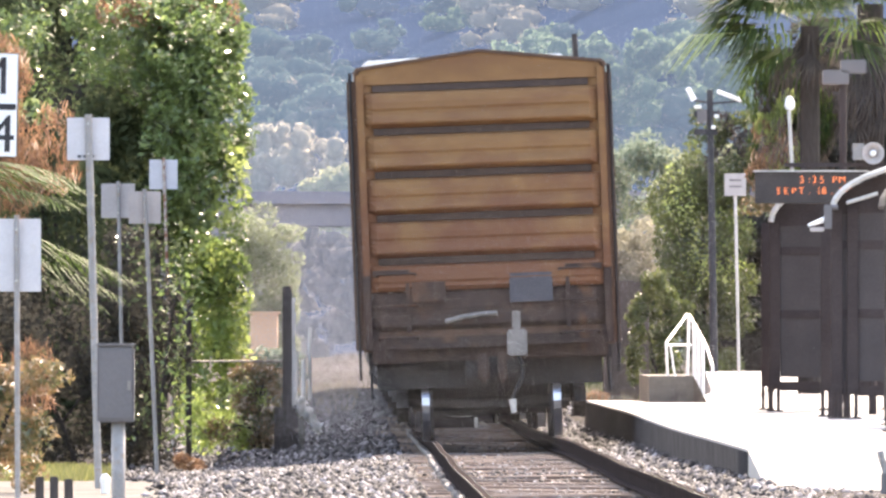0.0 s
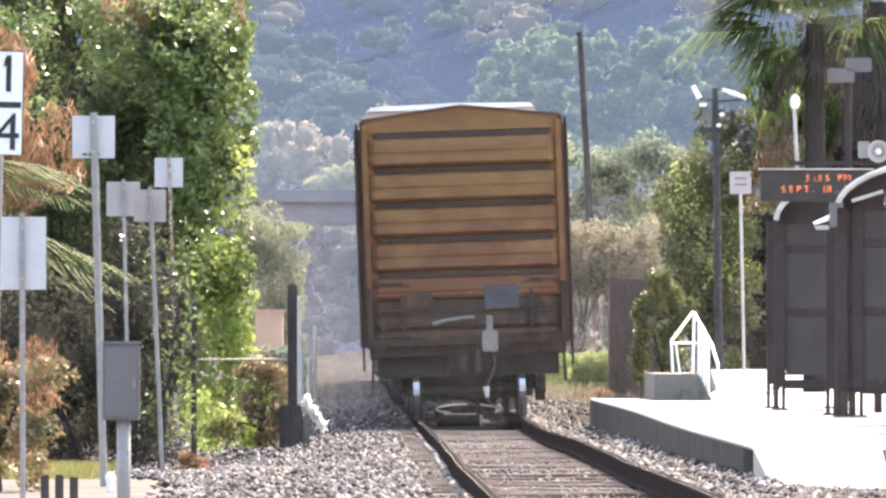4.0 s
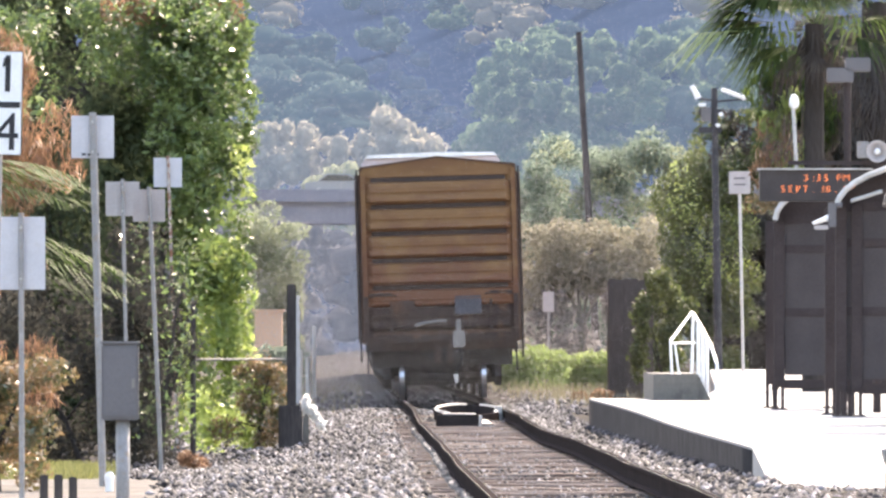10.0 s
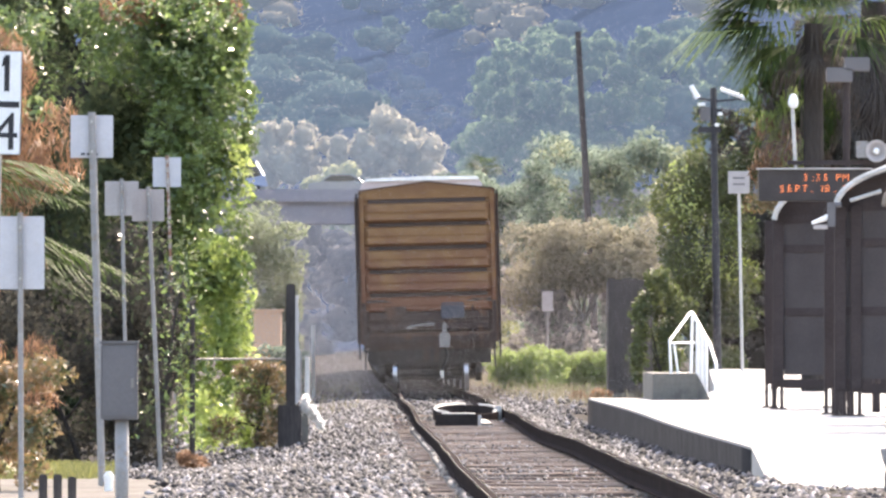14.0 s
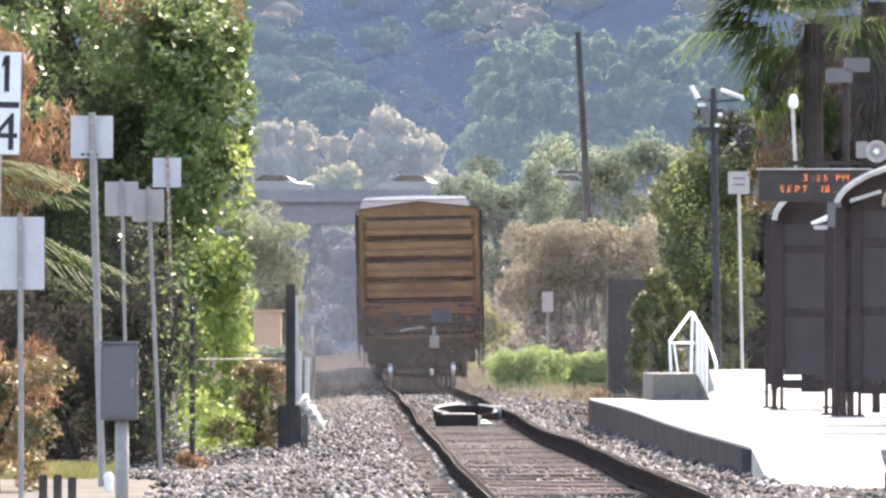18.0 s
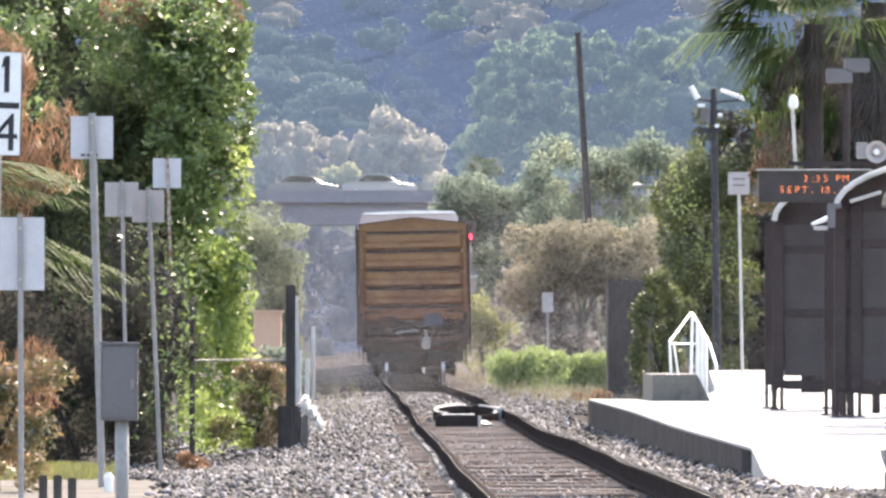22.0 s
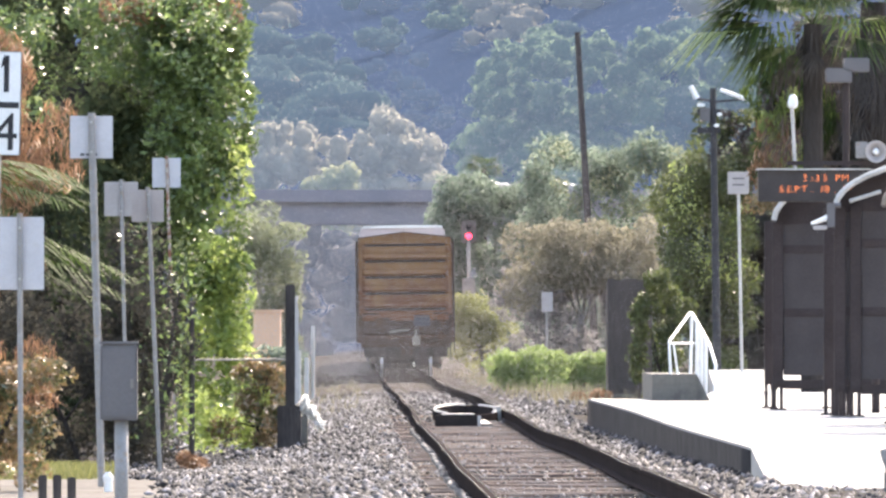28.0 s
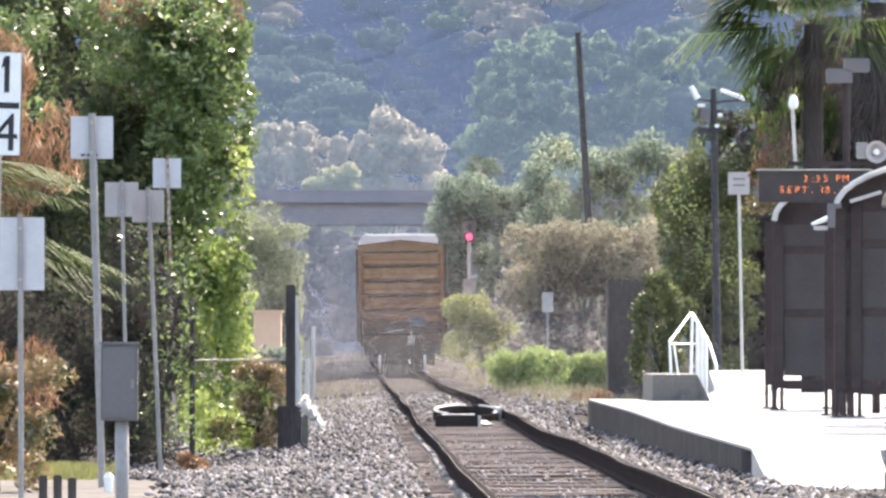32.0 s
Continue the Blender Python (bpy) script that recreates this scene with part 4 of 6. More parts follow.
def build_shelter(x, y, w, h, label, bays, deep=0.5):
    t = thing("platform_shelter", label, "shelter", (x, y, DECK), "platform shelters")
    d = 3.2
    for py in (0, d):
        for px in bays:
            bm = bmesh.new()
            slab(bm, px - 0.065, px + 0.065, py - 0.065, py + 0.065, 0.30, h)
            leg = part("leg", bm, SHELTER_FRAME, t, bevel=0.01)
            for dx in (-0.043, 0.043):
                bm = bmesh.new()
                slab(bm, px + dx - 0.02, px + dx + 0.02, py - 0.05, py + 0.05, 0.02, 0.31)
                part("foot", bm, SHELTER_FRAME, leg)
            bm = bmesh.new()
            slab(bm, px - 0.10, px + 0.10, py - 0.10, py + 0.10, 0, 0.02)
            part("base_plate", bm, SHELTER_FRAME, leg)
        for a, b in zip(bays, bays[1:]):
            for z0, z1 in ((0.43, 1.16), (1.26, 1.96), (2.04, h - 0.06)):
                if py and z0 < 1:
                    continue
                bm = bmesh.new()
                slab(bm, a + 0.07, b - 0.07, py - 0.012, py + 0.012, z0, z1)
                part("panel", bm, SHELTER_PANEL, t, "perforated brown metal panel")
            for z in (0.31, 1.21, 2.0, h):
                bm = bmesh.new()
                slab(bm, a + 0.066, b - 0.066, py - 0.03, py + 0.03, z - 0.05, z + 0.05)
                part("rail", bm, SHELTER_FRAME, t, bevel=0.008)
    # roof sheet that rises in a curve
    n = 10
    arc = [(-0.06 + w * (1 - math.cos(0.5 * math.pi * k / n)), h - 0.02 + 0.62 * math.sin(0.5 * math.pi * k / n)) for k in range(n + 1)]
    bm = bmesh.new()
    extrude_profile(bm, arc + [(x_ + 0.02, z_ - 0.03) for x_, z_ in reversed(arc)], -0.3, deep)
    part("roof", bm, SHELTER_FRAME, t, "dark curved roof sheet")
    bm = bmesh.new()
    pipe(bm, [(x_, -0.33, z_ + 0.0) for x_, z_ in arc], 0.034, 8)
    part("roof_trim", bm, PALE_STEEL, t, "pale tube along the roof edge")
    bm = bmesh.new()
    extrude_profile(bm, [(x_, z_ - 0.06) for x_, z_ in arc] + [(arc[-1][0], h)], -0.02, 0.02)
    part("gable_panel", bm, SHELTER_FRAME, t)
    return t


build_shelter(5.29, 158, 1.6, 2.38, "dark brown steel shelter with perforated panels further along the platform", (0.0, 0.76, 1.55))
front_shelter = build_shelter(5.60, 146, 1.9, 2.43, "dark brown steel shelter with a pale curved roof edge", (0.0, 0.18, 1.5))
# two unseen shelters, added to cast shadow bands on the near deck
for sx, sy, sd in ((5.80, 133.0, 5.0), (5.46, 124.6, 3.0)):
    build_shelter(sx, sy, 1.6, 2.38, "dark brown steel shelter out of view, added for its shadow on the deck", (0.0, 0.76, 1.55), sd)
bm_fix = bmesh.new()
slab(bm_fix, -0.16, -0.07, -0.42, -0.30, 2.18, 2.46)
bracket = part("corner_bracket", bm_fix, CABINET_GREY, front_shelter, "grey bracket at the roof corner", bevel=0.01)
bm_fix = bmesh.new()
rod(bm_fix, (-0.34, -0.36, 2.22), (-0.15, -0.36, 2.29), 0.018, 0.035, 8)
part("corner_light", bm_fix, WHITE_PAINT, bracket, "small white wedge-shaped light")
bm_fix = bmesh.new()
slab(bm_fix, -0.32, -0.16, -0.40, -0.32, 2.15, 2.20)
part("light_base", bm_fix, SIGN_TAN, bracket, bevel=0.008)
bm_fix = bmesh.new()
rod(bm_fix, (-0.08, -0.36, 2.43), (0.0, -0.36, 2.43), 0.03, sides=8)
part("bracket_arm", bm_fix, CABINET_GREY, bracket)
bm_fix = bmesh.new()
rod(bm_fix, (0.10, -0.34, 2.48), (0.46, -0.34, 2.59), 0.022, sides=8)
part("roof_strut", bm_fix, PALE_STEEL, front_shelter, "pale strut below the roof edge")


def build_display():
    y = 152.5
    t = thing("departure_display", "dark amber-lettered display case hung over the platform", "display", (4.87, y, DECK))
    z0, z1, w = 2.54, 2.92, 1.75
    bm = bmesh.new()
    slab(bm, 0, w, 0, 0.3, z0, z1)
    part("case", bm, SIGN_BLACK, t, bevel=0.01)
    bm = bmesh.new()
    slab(bm, -0.02, w + 0.02, -0.05, 0.34, z1, z1 + 0.018)
    part("cap", bm, PALE_STEEL, t, "sunlit top trim")
    for body, at, z in (("3:35 PM", 0.56, z1 - 0.10), ("SEPT. 18, 2014", 0.28, z1 - 0.235)):
        for ch in body:
            if ch != " ":
                ob = new("letter", text_mesh(ch, 0.118, 0.003, LED, "letter", -0.0028))
                ob.parent = t
                ob["label"] = "glowing amber letter"
                ob.matrix_basis = pose(at, -0.008, z, 90, 0, 0)
            at += 0.086 * (0.7 if ch in ".,: 1" else 1.06)
    for px in (1.0, 1.62):
        bm = bmesh.new()
        rod(bm, (px, 0.15, 0.0), (px, 0.15, z0), 0.06, sides=10)
        part("post", bm, SHELTER_FRAME, t)
    bm = bmesh.new()
    slab(bm, 0.35, 1.7, 0.1, 0.2, z1 + 0.06, z1 + 0.11)
    part("top_bar", bm, SHELTER_FRAME, t)


build_display()


def build_lamp_mast():
    """A tall dark mast with floodlights and cameras."""
    x, y = 8.50, 298
    t = thing("light_mast", "dark pole with white floodlights and cameras near its top", "lamp post", (x, y, DECK))
    h = 6.62
    bm = bmesh.new()
    rod(bm, (0.05, 0, 0), (-0.05, 0, h), 0.10, 0.075, 12)
    part("pole", bm, BLACK_PAINT, t)
    for k, (a, b, r) in enumerate((((-0.58, -0.1, h + 0.05), (-0.42, -0.1, h - 0.25), 0.07), ((0.12, -0.1, h - 0.04), (0.72, -0.1, h - 0.26), 0.055))):
        bm = bmesh.new()
        rod(bm, a, b, r * 0.8, r, 10)
        fl = part("floodlight", bm, WHITE_PAINT, t, "white floodlight head", bevel=0.0)
        bm = bmesh.new()
        rod(bm, b, (0, 0, h - 0.32), 0.025, sides=6)
        part("bracket", bm, BLACK_PAINT, fl)
    for z, x0, x1 in ((h - 0.40, -0.42, -0.25), (h - 0.62, 0.05, 0.16), (h - 0.88, -0.02, 0.08)):
        bm = bmesh.new()
        slab(bm, x0, x1, -0.2, 0.1, z - 0.04, z + 0.04)
        part("camera_housing", bm, WHITE_PAINT, t, "small white camera housing", bevel=0.015)
    for z in (h - 0.50, h - 0.92):
        bm = bmesh.new()
        slab(bm, -0.42, 0.12, -0.05, 0.05, z - 0.14, z)
        part("crossarm", bm, BLACK_PAINT, t, bevel=0.01)
    bm = bmesh.new()
    slab(bm, -0.36, -0.12, -0.12, 0.12, h - 0.78, h - 0.46)
    part("junction_box", bm, CABINET_GREY, t, bevel=0.015)


build_lamp_mast()


def build_platform_small():
    # sign on a pole, far down the platform
    t = thing("platform_sign", "small white notice on a slim pale pole", "sign", (8.55, 281, DECK))
    bm = bmesh.new()
    rod(bm, (0.06, 0, 0), (-0.02, 0, 4.15), 0.034, sides=8)
    part("pole", bm, PALE_STEEL, t)
    bm = bmesh.new()
    slab(bm, -0.26, 0.22, -0.08, -0.05, 3.95, 4.45)
    part("board", bm, SIGN_TAN, t, bevel=0.01)
    for z in (4.30, 4.16):
        bm = bmesh.new()
        slab(bm, -0.15, 0.11, -0.088, -0.08, z - 0.018, z + 0.018)
        part("line", bm, CABINET_GREY, t, "grey printed line")
    # bulb lamp on its thin stem
    t = thing("globe_lamp", "white globe lamp on a thin stem over the display", "lamp", (5.29, 152.65, DECK))
    bm = bmesh.new()
    rod(bm, (0.03, 0, 2.94), (-0.01, 0, 3.66), 0.022, sides=8)
    part("stem", bm, PALE_STEEL, t)
    bm = bmesh.new()
    lathe(bm, [(0.03, 3.66), (0.058, 3.69), (0.062, 3.74), (0.045, 3.80), (0.02, 3.83)], "z", 14)
    part("globe", bm, WHITE_PAINT, t, "white globe", smooth=True)
    # horn loudspeaker
    t = thing("loudspeaker", "pale grey horn loudspeaker on a post", "loudspeaker", (6.28, 152.4, DECK))
    bm = bmesh.new()
    lathe(bm, [(0.03, 0.24), (0.05, 0.14), (0.07, 0.05), (0.125, 0.0), (0.135, 0.0), (0.135, 0.02), (0.08, 0.07)], "y", 20, (0, -0.1, 3.14))
    part("horn", bm, SIGN_TAN, t, smooth=True)
    bm = bmesh.new()
    lathe(bm, [(0.015, -0.02), (0.035, 0.0), (0.04, 0.05)], "y", 12, (0, -0.1, 3.14))
    part("driver", bm, WHITE_PAINT, t)
    bm = bmesh.new()
    slab(bm, -0.24, -0.10, -0.05, 0.1, 3.06, 3.26)
    part("bracket", bm, GALV, t, bevel=0.01)
    bm = bmesh.new()
    rod(bm, (0, 0.05, 0), (0, 0.05, 2.95), 0.05, sides=10)
    part("post", bm, SHELTER_FRAME, t)
    # grey fixture further up
    t = thing("camera_box", "pale grey equipment boxes on a bracket", "camera", (6.5, 175, DECK))
    for x0, x1, z0, z1 in ((0.02, 0.38, 4.40, 4.60), (0.27, 0.62, 4.55, 4.74)):
        bm = bmesh.new()
        slab(bm, x0, x1, -0.15, 0.15, z0, z1)
        part("housing", bm, CABINET_GREY, t, bevel=0.015)
    bm = bmesh.new()
    rod(bm, (0.3, 0, 0), (0.3, 0, 4.41), 0.05, sides=10)
    part("post", bm, SHELTER_FRAME, t)
    # ramp block with handrails
    t = thing("boarding_ramp", "concrete boarding block with white tube handrails", "ramp", (4.17, 177, DECK))
    bm = bmesh.new()
    slab(bm, 0.0, 0.62, 0, 6, 0, 0.37)
    q = [bm.verts.new(c) for c in ((0.62, 0, 0), (0.62, 0, 0.37), (0.80, -0.3, 0), (0.62, 6, 0), (0.62, 6, 0.37), (0.80, 6, 0))]
    for fc in ((0, 1, 2), (3, 5, 4), (0, 3, 4, 1), (1, 4, 5, 2), (2, 5, 3, 0)):
        bm.faces.new([q[i] for i in fc])
    part("block", bm, BLOCK, t, "stained concrete block")
    bm = bmesh.new()
    pipe(bm, [(0.26, 0.1, 0.37), (0.24, 0.1, 0.83), (0.60, 2.5, 1.23), (0.64, 2.6, 1.2)], 0.019, 8)
    part("handrail", bm, WHITE_PAINT, t, "white painted handrail")
    for pts in ([(0.42, 2.0, 0.37), (0.36, 0.1, 0.37), (0.30, 0.1, 0.80)], [(0.24, 0.1, 0.80), (0.62, 1.2, 0.80)]):
        bm = bmesh.new()
        pipe(bm, pts, 0.015, 8)
        part("rail", bm, WHITE_PAINT, t)
    bm = bmesh.new()
    pipe(bm, [(0.60, 2.4, 0.37), (0.62, 2.4, 1.22), (0.70, 1.6, 1.05), (0.80, 0.0, 0.78), (0.86, -1.0, 0.5), (0.84, -1.2, 0.0)], 0.022, 8)
    part("handrail", bm, WHITE_PAINT, t, "white painted handrail")
    for a in (0.66, 0.72, 0.78):
        bm = bmesh.new()
        rod(bm, (a, 1.2, 0.0), (a, 1.2, 1.14 - (a - 0.62) * 1.6), 0.028, sides=8)
        part("baluster", bm, WHITE_PAINT, t)
    # bent pipe stub at the foot of the ramp
    t = thing("pipe_stub", "short bent galvanised pipe beside the platform ramp", "pipe", (4.27, 101, ground_z(4.27, 101)))
    bm = bmesh.new()
    rod(bm, (0, 0, -0.2), (0, 0, 0.16), 0.045, sides=12)
    part("sleeve", bm, CABINET_GREY, t)
    bm = bmesh.new()
    pipe(bm, [(0, 0, 0.15), (-0.015, 0, 0.22), (-0.04, 0, 0.28), (-0.05, 0, 0.34)], 0.03, 10)
    part("elbow", bm, GALV, t)
    # vine-grown dark fence panel past the platform
    t = thing("utility_enclosure", "dark ribbed utility enclosure half grown over", "enclosure", (5.11, 255, ground_z(5.1, 255)))
    for k in range(6):
        bm = bmesh.new()
        slab(bm, k * 0.15, k * 0.15 + 0.143, -0.04, 0.04, 0.0, 2.46 - 0.03 * (k % 3 == 1))
        part("board", bm, BOARD_WOOD, t)
    bm = bmesh.new()
    slab(bm, 0.0, 0.89, 0.05, 1.6, 0, 2.40)
    part("core", bm, SHELTER_FRAME, t)
    bm = bmesh.new()
    slab(bm, -0.02, 0.52, -0.6, -0.06, -0.05, 0.15)
    part("footing", bm, BLOCK, t, "pale concrete footing", bevel=0.02)


build_platform_small()

# ---- palms ----


def fan_leaf(bm, at, direction, size, rr, blades=16, spread=150, broad=0.017):
    """A fan frond: a stem and blades that spread and droop."""
    d = Vector(direction).normalized()
    up = Vector((0, 0, 1))
    side = d.cross(up)
    side = side.normalized() if side.length > 1e-3 else Vector((1, 0, 0))
    nrm = side.cross(d)
    at = Vector(at)
    hub = at + d * size * 0.55
    w = side * 0.012
    v = [bm.verts.new(p) for p in (at - w, at + w, hub + w, hub - w)]
    bm.faces.new(v)
    for k in range(blades):
        a = radians(-spread / 2 + spread * k / (blades - 1)) + rr.uniform(-0.05, 0.05)
        way = d * math.cos(a) + side * math.sin(a)
        ln = size * rr.uniform(0.75, 1.0) * (0.75 + 0.25 * math.cos(a))
        mid = hub + way * ln * 0.6 + nrm * 0.04 * size
        tip = hub + way * ln - up * ln * rr.uniform(0.15, 0.4)
        cr = way.cross(nrm).normalized() * size * broad
        q = [bm.verts.new(p) for p in (hub, mid + cr, tip, mid - cr)]
        bm.faces.new(q)


def feather_leaf(bm, at, direction, size, rr, pairs=26, sag=0.55):
    """A feather frond: an arching rib with narrow leaflets."""
    d = Vector(direction).normalized()
    up = Vector((0, 0, 1))
    side = d.cross(up).normalized()
    pts = []
    for k in range(pairs + 1):
        u = k / pairs
        pts.append(Vector(at) + d * size * u - up * sag * size * u * u)
    for k, (p, q) in enumerate(zip(pts, pts[1:])):
        w = side * 0.012 * (1 - 0.7 * k / pairs)
        bm.faces.new([bm.verts.new(c) for c in (p - w, p + w, q + w, q - w)])
        u = k / pairs
        ln = size * 0.34 * math.sin(math.pi * (0.12 + 0.83 * u)) * rr.uniform(0.85, 1.1)
        for s in (-1, 1):
            way = (side * s + (q - p).normalized() * 0.9 - up * rr.uniform(0.1, 0.6)).normalized()
            t = p + way * ln
            cr = (q - p).normalized() * 0.015
            bm.faces.new([bm.verts.new(c) for c in (p - cr, p + cr, t + cr * 0.3, t - cr * 0.3)])


def fan_palm(label, at, height, crown, fronds, seed, trunk_r=0.17, skirt=1.6, hanging=False, spread_fronds=()):
    rr = random.Random(seed)
    t = thing("fan_palm", label, "palm", at, "palms")
    top = Vector((0, 0, height))
    bm = bmesh.new()
    rod(bm, (0, 0, -0.3), top * 0.5, trunk_r * 1.2, trunk_r, 12)
    rod(bm, top * 0.5, top, trunk_r, trunk_r * 0.9, 12)
    part("trunk", bm, BARK, t)
    if spread_fronds:
        # the sunlit frond has its light put into a paler leaf colour
        for way, ln, mat in spread_fronds:
            bm = bmesh.new()
            fan_leaf(bm, top, way, crown * ln, rr, 20 if mat is LEAF_BRIGHT else 34, 66 if mat is LEAF_BRIGHT else 125, 0.026)
            part("frond", bm, mat, t, "bright sunlit frond" if mat is LEAF_BRIGHT else "broad dark fan frond")
    bm = bmesh.new()
    for k in range(fronds):
        a = k * 2.399 + rr.uniform(-0.2, 0.2)
        el = rr.uniform(-0.35, 0.95)
        fan_leaf(bm, top + Vector((0, 0, rr.uniform(-0.2, 0.2))), (math.cos(a) * math.cos(el), math.sin(a) * math.cos(el), math.sin(el)), crown * rr.uniform(0.8, 1.1), rr)
    part("fronds", bm, LEAF_PALM, t, "green fan fronds")
    if skirt:
        bm = bmesh.new()
        for k in range(int(skirt * 60)):
            a = rr.uniform(0, math.tau)
            z = height - rr.uniform(0.1, skirt)
            fan_leaf(bm, (top.x + trunk_r * math.cos(a), trunk_r * math.sin(a), z), (math.cos(a) * 0.5, math.sin(a) * 0.5, -0.85), crown * rr.uniform(0.4, 0.62), rr, 9, 80)
        part("skirt", bm, LEAF_THATCH, t, "hanging skirt of dead brown fronds")
    if hanging:
        bm = bmesh.new()
        for k in range(7):
            fan_leaf(bm, (rr.uniform(-0.75, -0.1), rr.uniform(-0.2, 0.2), height - rr.uniform(1.0, 1.5)), (rr.uniform(-0.5, 0.1), rr.uniform(-0.2, 0.2), -0.9), rr.uniform(0.42, 0.62), rr, 11, 90)
        for k in range(7):
            pipe(bm, [(0, 0, height - 0.3), (-0.1 * k, 0, height - 0.7), (-0.11 * k, 0, height - 1.2)], 0.012, 5)
        part("dead_fronds", bm, LEAF_THATCH, t, "broken dead fronds hanging to one side")
    return t


fan_palm("fan palm with green fronds and a shaggy dead skirt", (7.25, 200, DECK), 5.8, 1.25, 22, 3, 0.17, 0.25, hanging=True,
         spread_fronds=(((-1, -0.38, -0.13), 1.4, LEAF_BRIGHT), ((-1, 0.2, 0.12), 1.15, LEAF_PALM), ((-0.8, -0.4, 0.25), 1.1, LEAF_PALM), ((-0.75, 0.3, -0.35), 0.95, LEAF_PALM),
                        ((-0.5, -0.5, 0.6), 1.1, LEAF_PALM), ((0.2, -0.6, 0.7), 1.1, LEAF_PALM), ((0.8, -0.3, 0.4), 1.15, LEAF_PALM), ((1, 0.2, 0.05), 1.15, LEAF_PALM), ((0.85, -0.3, -0.3), 0.95, LEAF_PALM), ((-1, -0.2, 0.3), 1.1, LEAF_PALM), ((-0.9, 0.3, 0.0), 1.15, LEAF_PALM), ((-0.95, -0.3, -0.1), 1.05, LEAF_PALM), ((-0.7, -0.3, -0.5), 0.9, LEAF_PALM), ((-0.8, 0.1, 0.5), 1.1, LEAF_PALM), ((0.3, 0.6, 0.4), 1.0, LEAF_PALM), ((-0.4, 0.5, 0.2), 1.0, LEAF_PALM)))
fan_palm("second fan palm with a long dead skirt", (8.45, 206, DECK), 6.3, 1.3, 16, 8, 0.24, 1.6)
fan_palm("small fan palm standing among trees", (6.55, 640, -0.5), 9.7, 0.85, 36, 9, 0.2, 0.5)


def feather_palm():
    rr = random.Random(5)
    g = ground_z(-4.2, 135)
    t = thing("date_palm", "young feather palm with green fronds and orange dead ones", "palm", (-4.25, 135, g), "palms")
    bm = bmesh.new()
    rod(bm, (0, 0, -0.3), (0, 0, 3.1), 0.2, 0.24, 12)
    part("trunk", bm, BARK, t)
    bm = bmesh.new()
    for k in range(26):
        a = k * 2.399
        el = rr.uniform(0.0, 0.8)
        if math.cos(a) < 0.3:
            feather_leaf(bm, (0, 0, 3.2), (math.cos(a) * math.cos(el), math.sin(a) * math.cos(el), math.sin(el)), rr.uniform(1.5, 2.2), rr, 44)
    # two tiers reach out over the verge
    for el, size, sag, z, a in ((0.14, 1.45, 0.26, 3.30, -0.2), (0.06, 1.55, 0.2, 3.28, 0.15), (-0.03, 1.4, 0.2, 3.22, -0.4), (0.25, 1.45, 0.36, 3.34, 0.3), (0.0, 1.5, 0.15, 3.15, 0.0),
                                (-0.1, 2.0, 0.2, 2.72, 0.1), (-0.2, 1.95, 0.18, 2.66, -0.2), (-0.03, 1.85, 0.3, 2.78, 0.35), (-0.3, 1.75, 0.15, 2.6, 0.0)):
        feather_leaf(bm, (0, 0, z), (math.cos(a) * math.cos(el), math.sin(a) * math.cos(el), math.sin(el)), size, rr, 24, sag)
    part("fronds", bm, LEAF_FEATHER, t, "green feather fronds")
    bm = bmesh.new()
    for k in range(9):
        a = k * 2.399 + 1
        if math.cos(a) > 0.3:
            continue
        feather_leaf(bm, (0, 0, 2.6 - 0.02 * k), (math.cos(a), math.sin(a), -0.5), rr.uniform(1.0, 1.5), rr, 22, 0.5)
    part("dead_fronds", bm, LEAF_DRY, t, "hanging orange dead fronds")


feather_palm()

